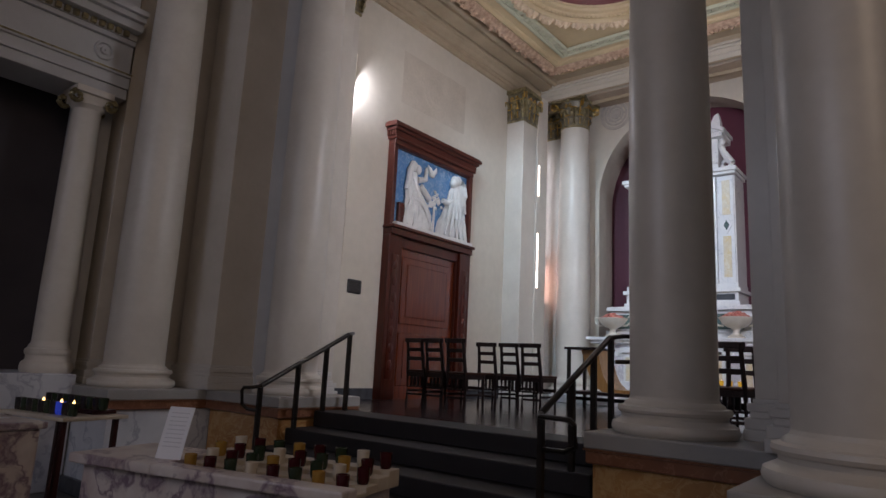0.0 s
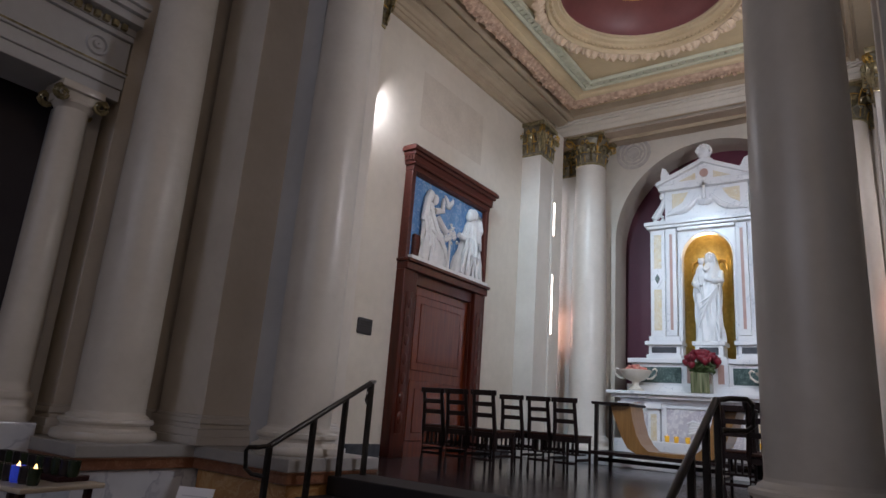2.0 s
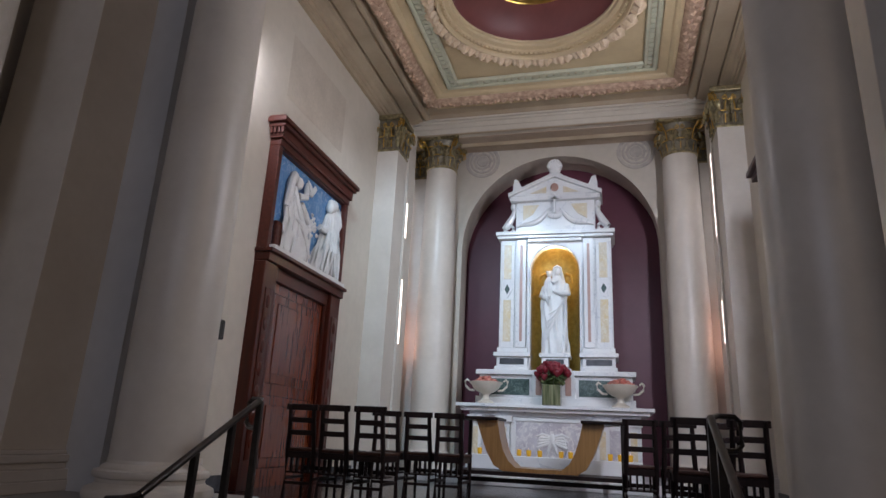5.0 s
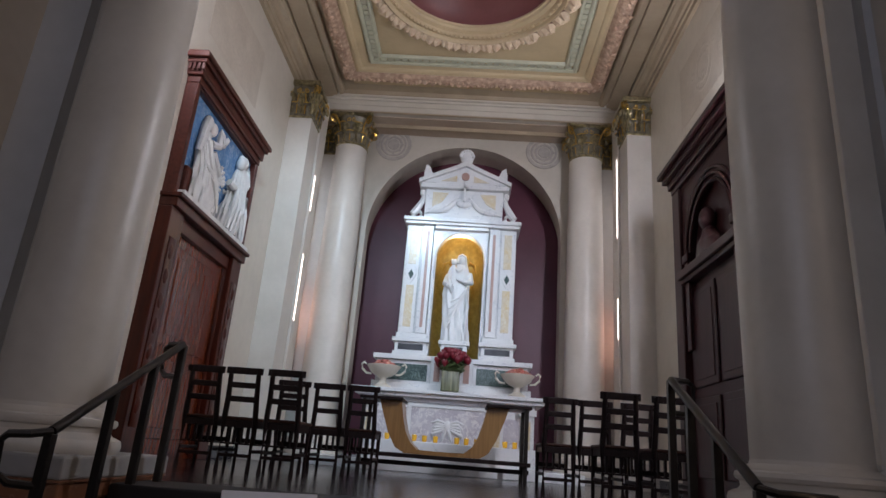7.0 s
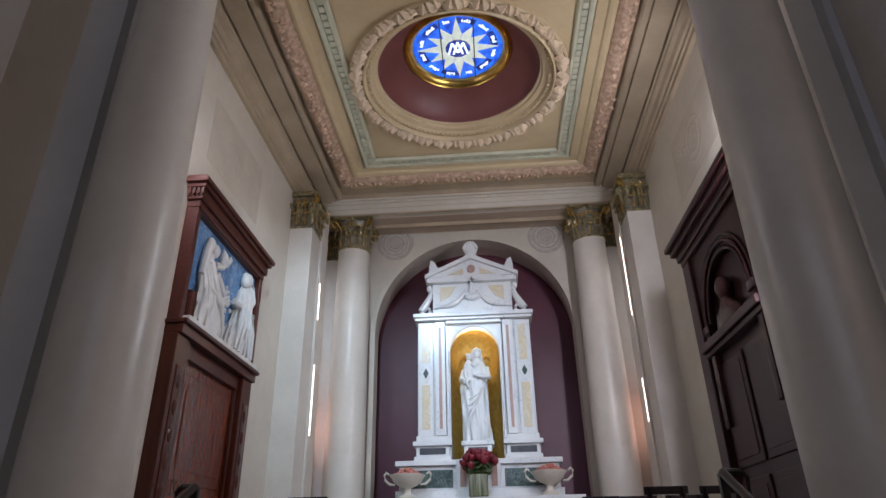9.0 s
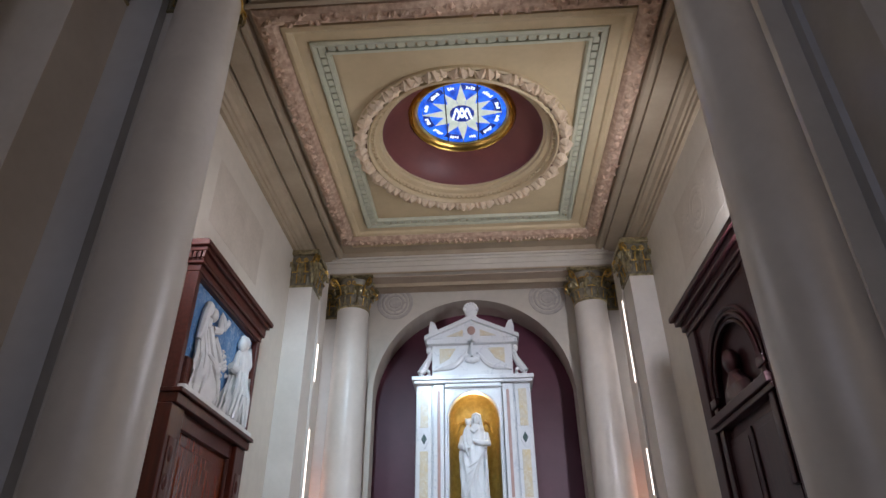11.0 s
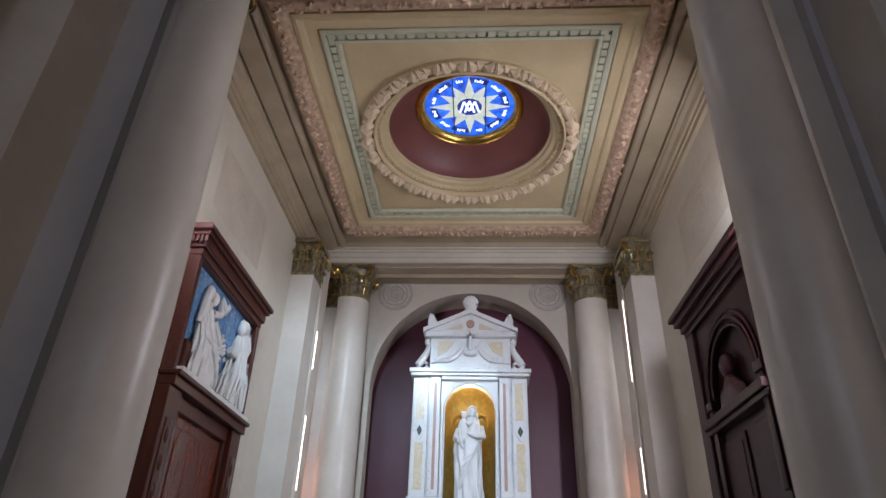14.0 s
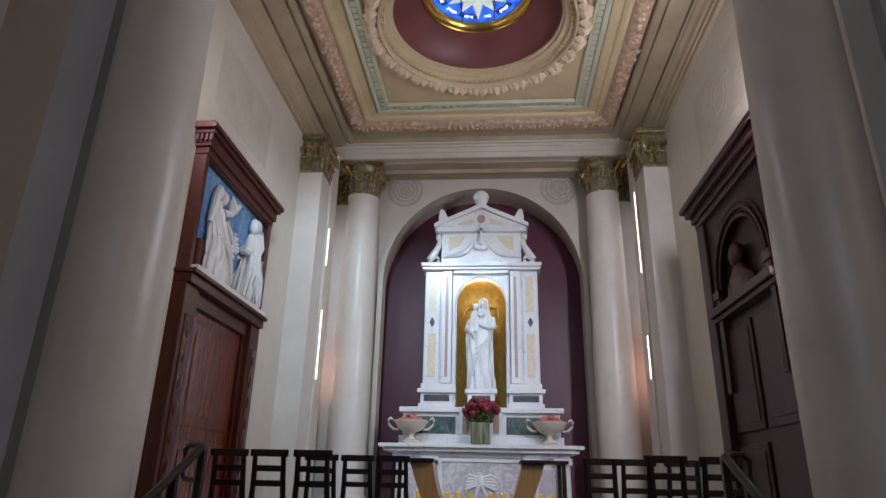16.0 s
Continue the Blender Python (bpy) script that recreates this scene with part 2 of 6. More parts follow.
PALEGLASS = material("daylight_glass", (0.97, 0.96, 0.95), (0.92, 0.94, 0.97), rough=0.2, scale=3, emit=2.0)
# glowing colour for streaks and patches of light on the walls
GLOWPANE = material("glow_pane", (1.0, 0.93, 0.84), (1.0, 0.86, 0.74), rough=0.2, scale=3, emit=2.6)
WARMGLASS = material("rosy_stained_glass", (1.0, 0.62, 0.42), (0.95, 0.55, 0.52), rough=0.2, scale=5, emit=4.0)
GLASSBLUE = material("blue_stained_glass", (0.006, 0.03, 0.32), (0.025, 0.20, 1.0), rough=0.15, scale=5, emit=0.72, speck=0.25)
GLASSDEEP = material("deep_blue_glass", (0.006, 0.01, 0.07), (0.012, 0.04, 0.28), rough=0.15, scale=8, emit=0.7)
GLASSWHITE = material("white_stained_glass", (0.44, 0.54, 0.46), (0.62, 0.68, 0.60), rough=0.2, scale=7, emit=0.5, speck=0.2)
GLASSLETTER = material("pale_glass_writing", (0.72, 0.85, 0.98), (0.66, 0.80, 0.95), rough=0.2, scale=10, emit=0.85)
LED = material("lamp_face", (0.72, 0.86, 1.0), (0.78, 0.90, 1.0), rough=0.3, emit=180.0)
LEDDIM = material("lamp_face_dim", (0.82, 0.90, 1.0), (0.88, 0.93, 1.0), rough=0.3, emit=40.0)
CASE = material("lamp_housing", (0.5, 0.5, 0.5), (0.4, 0.4, 0.4), rough=0.4, metal=0.5, scale=8)

# ---- builders ----


def link(name, bm, mat, parent=None, label="", smooth=False, kind=""):
    mesh = bpy.data.meshes.new(name)
    bm.to_mesh(mesh)
    bm.free()
    for m in mat if isinstance(mat, (list, tuple)) else (mat,):
        mesh.materials.append(m)
    if smooth:
        mesh.shade_smooth()
        mesh.set_sharp_from_angle(angle=radians(40))
    ob = new(name, mesh)
    ob.parent = parent
    return tagged(ob, label=label, kind=kind)


def part(name, bm, mat, parent, label="", smooth=False):
    return link(name, bm, mat, parent, label, smooth)


def thing(name, m, label, category, group=""):
    ob = new(name)
    ob.empty_display_size = 0.1
    ob.matrix_basis = m
    return tagged(ob, label, category, group)


def structure(name, bm, mat, label="", smooth=False):
    return tagged(link(name, bm, mat, None, label, smooth), category="building part", kind="structure")


def box(bm, x0, x1, y0, y1, z0, z1, bevel=0.0, mat=0):
    got = bmesh.ops.create_cube(bm, size=1, matrix=Matrix.Translation(((x0 + x1) / 2, (y0 + y1) / 2, (z0 + z1) / 2)) @ Matrix.Diagonal((abs(x1 - x0), abs(y1 - y0), abs(z1 - z0), 1)))
    faces = {f for v in got["verts"] for f in v.link_faces}
    for f in faces:
        f.material_index = mat
    if bevel:
        edges = list({e for v in got["verts"] for e in v.link_edges})
        bmesh.ops.bevel(bm, geom=edges, offset=bevel, segments=2, affect="EDGES", profile=0.5)
    return bm


def boxes(rows, bevel=0.0):
    bm = bmesh.new()
    for r in rows:
        box(bm, *r, bevel=bevel)
    return bm


def lathe(bm, profile, segs=40, centre=(0, 0), start=0.0, turn=2 * math.pi, sx=1.0, sy=1.0, cap=True):
    full = turn > 6.28
    count = segs if full else segs + 1
    rings = []
    for r, z in profile:
        rings.append([bm.verts.new((centre[0] + sx * r * math.cos(start + turn * k / segs), centre[1] + sy * r * math.sin(start + turn * k / segs), z)) for k in range(count)])
    for a, b in zip(rings, rings[1:]):
        for k in range(segs):
            q = (k + 1) % count
            bm.faces.new((a[k], a[q], b[q], b[k]))
    if cap and full:
        bm.faces.new(rings[-1])
        bm.faces.new(list(reversed(rings[0])))
    return bm


def prism(bm, points, axis, a, b):
    """A solid from a closed outline in the two other axes, from a to b along axis."""
    order = {"X": lambda p, v: (v, p[0], p[1]), "Y": lambda p, v: (p[0], v, p[1]), "Z": lambda p, v: (p[0], p[1], v)}[axis]
    lo = [bm.verts.new(order(p, a)) for p in points]
    hi = [bm.verts.new(order(p, b)) for p in points]
    n = len(points)
    fs = [bm.faces.new(lo), bm.faces.new(list(reversed(hi)))]
    for k in range(n):
        fs.append(bm.faces.new((lo[k], hi[k], hi[(k + 1) % n], lo[(k + 1) % n])))
    bmesh.ops.recalc_face_normals(bm, faces=fs)
    return bm


def tube(bm, path, radius, segs=10):
    """A round bar along a path."""
    pts = [Vector(p) for p in path]
    rings = []
    for k, p in enumerate(pts):
        d = (pts[min(k + 1, len(pts) - 1)] - pts[max(k - 1, 0)]).normalized()
        q = d.to_track_quat("Z", "Y")
        r = radius[k] if isinstance(radius, (list, tuple)) else radius
        rings.append([bm.verts.new(p + q @ Vector((r * math.cos(6.28319 * a / segs), r * math.sin(6.28319 * a / segs), 0))) for a in range(segs)])
    for a, b in zip(rings, rings[1:]):
        for k in range(segs):
            bm.faces.new((a[k], a[(k + 1) % segs], b[(k + 1) % segs], b[k]))
    bm.faces.new(rings[-1])
    bm.faces.new(list(reversed(rings[0])))
    return bm


def frame_band(bm, x0, x1, y0, y1, profile, mat=0):
    """A moulding run round a rectangle; profile rows are (inset, z), from outside to inside."""
    rings = []
    for d, z in profile:
        rings.append([bm.verts.new(p) for p in ((x0 + d, y0 + d, z), (x1 - d, y0 + d, z), (x1 - d, y1 - d, z), (x0 + d, y1 - d, z))])
    for a, b in zip(rings, rings[1:]):
        for k in range(4):
            f = bm.faces.new((a[k], b[k], b[(k + 1) % 4], a[(k + 1) % 4]))
            f.material_index = mat
    return bm


def ball(bm, c, r, sx=1, sy=1, sz=1, u=12, v=8, mat=0):
    got = bmesh.ops.create_uvsphere(bm, u_segments=u, v_segments=v, radius=r, matrix=Matrix.Translation(c) @ Matrix.Diagonal((sx, sy, sz, 1)))
    for w in got["verts"]:
        for f in w.link_faces:
            f.material_index = mat
    return bm


def drapery(bm, rows, folds=11, depth=0.05, segs=72, twist=0.8, rough=0.35):
    """A clothed body: rows are (z, cx, cy, rx, ry, fold strength)."""
    rings = []
    zs = [r[0] for r in rows]
    steps = 46
    for i in range(steps + 1):
        z = zs[0] + (zs[-1] - zs[0]) * i / steps
        vals = [np.interp(z, zs, [r[c] for r in rows]) for c in range(1, 6)]
        cx, cy, rx, ry, fs = vals
        ring = []
        for k in range(segs):
            a = 6.28319 * k / segs
            wob = math.sin(folds * a + twist * 6 * z + 1.3 * math.sin(3 * z + a)) + 0.5 * math.sin((folds * 2 - 3) * a - 5 * z)
            wob += rough * noise.noise((math.cos(a) * 2, math.sin(a) * 2, z * 3)) * 3
            g = 1 + depth * fs * wob
            ring.append(bm.verts.new((cx + rx * g * math.cos(a), cy + ry * g * math.sin(a), z)))
        rings.append(ring)
    for a, b in zip(rings, rings[1:]):
        for k in range(segs):
            bm.faces.new((a[k], a[(k + 1) % segs], b[(k + 1) % segs], b[k]))
    bm.faces.new(rings[-1])
    bm.faces.new(list(reversed(rings[0])))
    return bm


# ---- the shell: nave and chapel ----
PZ = 0.95            # platform height
WX = 2.95           # inner face of the side walls
YB = 11.35          # face of the back wall
ZC = 7.42           # ceiling field

structure("nave_floor", boxes([(-9, 9, -9.2, 3.0, -0.2, 0.0)]), NAVEFLOOR, "dark stone floor of the church nave")
structure("platform_floor", boxes([(-WX - 0.3, WX + 0.3, 4.0, 12.3, PZ - 0.25, PZ)]), FLOORWOOD, "polished dark floorboards of the chapel platform")

# back wall with the arched niche
AR, AZ = 1.90, 5.06
bm = bmesh.new()
arch = [(AR * math.cos(math.pi * k / 32), AZ + AR * math.sin(math.pi * k / 32)) for k in range(33)]
left = [(-AR, PZ), (-3.3, PZ), (-3.3, 7.75), (0, 7.75)] + [p for p in arch[16:]]
right = [(0, 7.75), (3.3, 7.75), (3.3, PZ), (AR, PZ)] + [p for p in arch[:17]]
prism(bm, left, "Y", YB, 12.2)
prism(bm, right, "Y", YB, 12.2)
structure("wall_back", bm, WALL, "cream plastered wall with a tall arched recess")
structure("recess_wall", boxes([(-2.2, 2.2, 12.2, 12.4, PZ, 7.4)]), PLUM, "plum painted back of the arched recess")
# plum lining of the recess and a cream archivolt edge
bm = bmesh.new()
inner = [(-AR + 0.10, PZ)] + [((AR - 0.10) * math.cos(math.pi * (32 - k) / 32), AZ + (AR - 0.10) * math.sin(math.pi * (32 - k) / 32)) for k in range(33)] + [(AR - 0.10, PZ)]
outer = [(-AR + 0.004, PZ)] + [((AR - 0.004) * math.cos(math.pi * (32 - k) / 32), AZ + (AR - 0.004) * math.sin(math.pi * (32 - k) / 32)) for k in range(33)] + [(AR - 0.004, PZ)]
for k in range(len(inner) - 1):
    prism(bm, [inner[k], inner[k + 1], outer[k + 1], outer[k]], "Y", YB - 0.04, YB + 0.30)
structure("archivolt", bm, WALL, "cream moulded edge of the arched recess", smooth=True)

# side walls, with a narrow window at each end
for side, name in ((-1, "wall_west"), (1, "wall_east")):
    bm = bmesh.new()
    a, b = (side * WX, side * (WX + 0.35))
    x0, x1 = min(a, b), max(a, b)
    for y0, y1, z0, z1 in ((4.3, 5.15, PZ, 7.75), (5.15, 5.33, PZ, 2.2), (5.15, 5.33, 5.3, 5.45), (5.15, 5.33, 6.0, 7.75), (5.33, 10.78, PZ, 7.75), (10.78, 10.97, PZ, 2.9), (10.78, 10.97, 3.7, 3.9), (10.78, 10.97, 6.2, 7.75), (10.97, 12.3, PZ, 7.75)):
        box(bm, x0, x1, y0, y1, z0, z1)
    structure(name, bm, WALL, "cream plastered side wall of the chapel")
    # upper front pane stands for a light patch; hidden rear panes add glow
    for y0, y1, z0, z1, mat in ((5.15, 5.33, 2.2, 5.3, PALEGLASS), (5.15, 5.33, 5.45, 6.0, GLOWPANE), (10.78, 10.97, 2.9, 3.7, WARMGLASS), (10.78, 10.97, 3.9, 6.2, PALEGLASS)):
        win = tagged(thing("window_1", pose(side * (WX + 0.04), (y0 + y1) / 2, z0), "narrow upright pane of pale glowing glass in the side wall", "window"), kind="structure")
        h, w, bar = z1 - z0, (y1 - y0) / 2, 0.018
        n = 5 if h > 2 else 1
        for k in range(n):
            part("pane", boxes([(-0.01, 0.01, -w + bar, w - bar, h * k / n + 0.012, h * (k + 1) / n - 0.012)]), mat, win, "pale warm glowing glass")
        part("window_frame", boxes([(-0.03, 0.03, -w, -w + bar, 0, h), (-0.03, 0.03, w - bar, w, 0, h)] + [(-0.03, 0.03, -w + bar, w - bar, max(0, h * k / n - 0.012), min(h, h * k / n + 0.012)) for k in range(n + 1)]), IRON if h > 2 else PAINT, win, "thin bars")
    # pier added behind the wall pilaster; glowing strips stand in for glints there
    fx = side * 2.535
    spans = ((3.05, 4.15), (4.90, 5.55)) if side < 0 else ((3.10, 3.75), (4.75, 6.15))
    bm = bmesh.new()
    a, b = sorted((fx, side * (WX - 0.002)))
    cuts = [PZ, *[z for q in spans for z in q], 7.02]
    box(bm, a, b, 9.995, 10.03, PZ, 7.02)
    box(bm, a, b, 10.10, 10.38, PZ, 7.02)
    for z0, z1 in zip(cuts[::2], cuts[1::2]):
        box(bm, a, b, 10.03, 10.10, z0, z1)
    structure("added_pier", bm, COLUMN, "cream pier added behind the wall pilaster to hold glowing strips")
    for z0, z1 in spans:
        win = tagged(thing("slit_window", pose(fx + side * 0.012, 10.065, z0), "very narrow upright glowing strip in place of a glint", "window"), kind="structure")
        n = 3
        for k in range(n):
            part("pane", boxes([(-0.008, 0.008, -0.034, 0.034, (z1 - z0) * k / n + 0.006, (z1 - z0) * (k + 1) / n - 0.006)]), GLOWPANE, win)
        part("lead_bar", boxes([(-0.012, 0.012, -0.034, 0.034, (z1 - z0) * k / n - 0.006, (z1 - z0) * k / n + 0.006) for k in range(1, n)]), PAINT, win)

# entablature round the room: architrave, ogee, two sunk soffit panels
bm = bmesh.new()
frame_band(bm, -WX, WX, 4.20, 10.98, [(0.0, 7.00), (0.055, 7.00), (0.06, 7.07), (0.085, 7.075), (0.09, 7.13), (0.12, 7.14), (0.15, 7.20), (0.20, 7.23), (0.215, 7.26), (0.235, 7.265), (0.24, 7.33), (0.265, 7.33), (0.27, 7.285), (0.52, 7.30), (0.525, 7.35), (0.56, 7.35), (0.565, 7.31), (0.62, 7.315), (0.65, 7.34), (0.66, 7.41), (0.86, 7.412)])
structure("cornice", bm, CORNICE, "stepped tan cornice under the chapel ceiling")
structure("beam_back", boxes([(-WX, WX, 10.47, YB, 7.08, 7.7), (-WX, WX, 10.445, 10.47, 7.17, 7.7), (-WX, WX, 10.40, 10.445, 7.26, 7.7), (-WX, WX, 10.34, 10.40, 7.295, 7.7)], 0.008), WALL, "cream beam on the back columns")
# brown colour puts the shade under the cream beam
structure("beam_underside", boxes([(-WX, WX, 10.66, YB - 0.02, 7.066, 7.08)], 0.003), BEAM, "sunk underside of the back beam, browned for its shade")
structure("beam_lip", boxes([(-WX, WX, 10.475, 10.52, 7.055, 7.08)], 0.006), CORNICE, "tan lip under the back beam")
bm = boxes([(-3.4, 3.4, 3.55, 4.22, 7.15, 7.75)])
box(bm, -1.85, 1.85, 3.60, 3.66, 7.14, 7.15)
box(bm, -1.85, 1.85, 4.10, 4.18, 7.14, 7.15)
for z, y in ((7.19, 4.24), (7.25, 4.28), (7.32, 4.34)):
    box(bm, -3.4, 3.4, 4.20, y, z, 7.75, 0.008)
structure("beam_front", bm, BEAM, "tan beam on the front columns with a sunk soffit")

# ceiling field with a round opening
CX, CY, HOLE = 0.01, 7.41, 1.34
PX0, PX1, PY0, PY1 = -1.70, 1.74, 5.37, 9.40
bm = bmesh.new()
n = 64
ring = [bm.verts.new((CX + HOLE * math.cos(6.28319 * k / n), CY + HOLE * math.sin(6.28319 * k / n), ZC)) for k in range(n)]
rim = []
for k in range(n):
    c, s_ = math.cos(6.28319 * k / n), math.sin(6.28319 * k / n)
    q = min((3.2 if c > 0 else 3.2) / max(abs(c), 1e-6), 4.2 / max(abs(s_), 1e-6))
    rim.append(bm.verts.new((CX + q * c, CY + q * s_, ZC)))
for k in range(n):
    bm.faces.new((ring[k], ring[(k + 1) % n], rim[(k + 1) % n], rim[k]))
structure("ceiling", bm, CEIL, "cream painted chapel ceiling with a round opening")
# frames round the field
bm = bmesh.new()
frame_band(bm, -1.97, 2.01, 5.12, 9.64, [(0.0, 7.405), (0.0, 7.34), (0.05, 7.32), (0.10, 7.34), (0.12, 7.37), (0.25, 7.38), (0.25, 7.415)])
structure("ceiling_frame", bm, CEIL, "cream flat frame of the coffer")
bm = bmesh.new()
frame_band(bm, PX0, PX1, PY0, PY1, [(0.0, 7.405), (0.0, 7.355), (0.03, 7.34), (0.07, 7.355), (0.07, 7.405)])
frame_band(bm, PX0 + 0.16, PX1 - 0.16, PY0 + 0.16, PY1 - 0.16, [(0.0, 7.405), (0.0, 7.36), (0.04, 7.36), (0.06, 7.405)])
for x0, x1, y0, y1 in ((PX0 + 0.08, PX1 - 0.08, PY0 + 0.08, PY0 + 0.15), (PX0 + 0.08, PX1 - 0.08, PY1 - 0.15, PY1 - 0.08), (PX0 + 0.08, PX0 + 0.15, PY0 + 0.15, PY1 - 0.15), (PX1 - 0.15, PX1 - 0.08, PY0 + 0.15, PY1 - 0.15)):
    long = max(x1 - x0, y1 - y0)
    m = int(long / 0.115)
    for k in range(m):
        if x1 - x0 > y1 - y0:
            box(bm, x0 + long * k / m, x0 + long * (k + 0.76) / m, y0, y1, 7.37, 7.41)
        else:
            box(bm, x0, x1, y0 + long * k / m, y0 + long * (k + 0.76) / m, 7.37, 7.41)
structure("dentil_frame", bm, GREEN, "pale green dentilled moulding of the ceiling coffer")


def curled_leaf(bm, m, size, lobes=3):
    """A small lobed leaf with a raised rib, lying in the plane of m and facing its z."""
    tip = []
    for k in range(-lobes, lobes + 1):
        u = k / lobes
        reach = (1 - 0.55 * abs(u)) * (1.0 if k % 2 == 0 else 0.72)
        tip.append(m @ Vector((size * 0.55 * math.sin(u * 1.9) * (0.6 + 0.4 * reach), size * reach * math.cos(u * 1.25), size * 0.10 * (1 - abs(u)))))
    base = bm.verts.new(m @ Vector((0, -size * 0.12, size * 0.02)))
    mid = bm.verts.new(m @ Vector((0, size * 0.4, size * 0.50)))
    vs = [bm.verts.new(p) for p in tip]
    for a, b in zip(vs, vs[1:]):
        bm.faces.new((mid, a, b))
    bm.faces.new((base, vs[0], mid))
    bm.faces.new((base, mid, vs[-1]))


# pink leaf band round the coffer
rnd = random.Random(5)
bm = bmesh.new()
frame_band(bm, -2.22, 2.26, 4.85, 9.88, [(0.0, 7.4), (0.01, 7.32), (0.06, 7.28), (0.13, 7.27), (0.19, 7.29), (0.24, 7.34), (0.25, 7.405)])
sides = (((-2.10, 4.97), (2.14, 4.97)), ((2.14, 4.97), (2.14, 9.76)), ((2.14, 9.76), (-2.10, 9.76)), ((-2.10, 9.76), (-2.10, 4.97)))
for (ax, ay), (bx, by) in sides:
    long = math.hypot(bx - ax, by - ay)
    m = int(long / 0.05)
    for k in range(m):
        u = (k + rnd.random()) / m
        spin = math.atan2(by - ay, bx - ax) + rnd.uniform(-1.2, 1.2) + (math.pi if rnd.random() < 0.3 else 0)
        off = rnd.uniform(-0.05, 0.05)
        dx, dy = -(by - ay) / long * off, (bx - ax) / long * off
        mm = Matrix.Translation((ax + (bx - ax) * u + dx, ay + (by - ay) * u + dy, 7.275)) @ Matrix.Rotation(spin, 4, "Z") @ Matrix.Rotation(math.pi + rnd.uniform(-0.15, 0.15), 4, "X")
        curled_leaf(bm, mm, rnd.uniform(0.06, 0.10))
structure("leaf_band", bm, PINK, "pink carved leaf garland round the ceiling")

# ring of leaves round the opening


def since(bm, n0):
    bm.verts.ensure_lookup_table()
    return list(bm.verts)[n0:]


bm = bmesh.new()
lathe(bm, [(1.53, 7.425), (1.53, 7.37), (1.505, 7.355), (1.48, 7.37), (1.475, 7.405), (1.36, 7.405), (1.355, 7.35), (1.33, 7.335), (1.315, 7.36), (1.31, 7.42), (1.26, 7.435), (1.25, 7.47), (1.19, 7.49), (1.18, 7.53), (1.15, 7.54), (1.15, 7.59)], 80, (CX, CY), cap=False)
m = 110
for k in range(m):
    a = 6.28319 * k / m
    n0 = len(bm.verts)
    box(bm, -0.02, 0.02, -0.022, 0.022, -0.02, 0.02)
    bmesh.ops.transform(bm, matrix=Matrix.Translation((CX + 1.285 * math.cos(a), CY + 1.285 * math.sin(a), 7.425)) @ Matrix.Rotation(a, 4, "Z"), verts=since(bm, n0))
structure("opening_ring", bm, CEIL, "cream moulded ring of the ceiling opening", smooth=False)
bm = bmesh.new()
m = 56
for k in range(m):
    a = 6.28319 * (k + 0.5) / m
    for off, size, lift in ((0.0, 0.20, -0.015), (0.5, 0.165, 0.0)):
        b = a + off * 6.28319 / m
        r = 1.37 + 0.04 * off
        mm = Matrix.Translation((CX + r * math.cos(b), CY + r * math.sin(b), 7.38 + lift)) @ Matrix.Rotation(b - math.pi / 2 + (0.35 if k % 2 else -0.35), 4, "Z") @ Matrix.Rotation(math.pi, 4, "Y")
        curled_leaf(bm, mm, size)
structure("leaf_ring", bm, LEAF, "cream carved leaf wreath round the ceiling opening")
# rose-brown band whose colour deepens the shade between the leaves
bm = bmesh.new()
lathe(bm, [(1.474, 7.398), (1.362, 7.398)], 80, (CX, CY), cap=False)
structure("wreath_shade", bm, WREATHSHADE, "rose-brown band giving the shade behind the wreath leaves")
# shallow dome
bm = bmesh.new()
lathe(bm, [(1.15, 7.57), (1.14, 7.63), (1.06, 7.75), (0.93, 7.88), (0.80, 7.96), (0.76, 7.98), (0.76, 8.4)], 64, (CX, CY), cap=False)
structure("dome", bm, MAROON, "maroon painted shallow dome under the skylight", smooth=True)
# unseen lid and sides, added to keep outside light off the ceiling
structure("roof", boxes([(-3.4, 3.4, 3.3, 12.4, 8.66, 8.8)]), GREY_WALL, "unseen roof added to close the chapel off above")
for x0, x1, y0, y1 in ((-3.4, -3.3, 4.36, 12.4), (3.3, 3.4, 4.36, 12.4), (-3.4, 3.4, 12.3, 12.4), (-3.4, 3.4, 4.36, 4.44)):
    structure("attic_wall", boxes([(x0, x1, y0, y1, 7.7, 8.66)]), GREY_WALL, "unseen wall added to close the space above the ceiling")

# stained-glass skylight
sky = thing("skylight", pose(CX, CY, 8.03), "round blue stained-glass skylight with a pale star", "skylight")
GR = 0.66
bm = bmesh.new()
lathe(bm, [(0.79, 0.0), (0.79, -0.07), (0.765, -0.10), (0.745, -0.07), (0.725, -0.10), (0.69, -0.085), (0.655, -0.03), (0.65, 0.0), (0.65, 0.05)], 64, cap=False)
part("frame", bm, GOLD, sky, "gilded ring frame", smooth=True)
for k in range(12):
    a0, a1 = 6.28319 * k / 12 + 0.01, 6.28319 * (k + 1) / 12 - 0.01
    for r0, r1, mat in ((0.20, 0.48, GLASSBLUE), (0.485, 0.58, GLASSDEEP if k % 2 else GLASSBLUE), (0.585, GR, GLASSBLUE)):
        bm = bmesh.new()
        pts = [(r1 * math.cos(a0 + (a1 - a0) * q / 5), r1 * math.sin(a0 + (a1 - a0) * q / 5)) for q in range(6)] + [(r0 * math.cos(a1 - (a1 - a0) * q / 5), r0 * math.sin(a1 - (a1 - a0) * q / 5)) for q in range(6)]
        prism(bm, pts, "Z", 0.0, 0.012)
        part("pane", bm, mat, sky)
bm = bmesh.new()
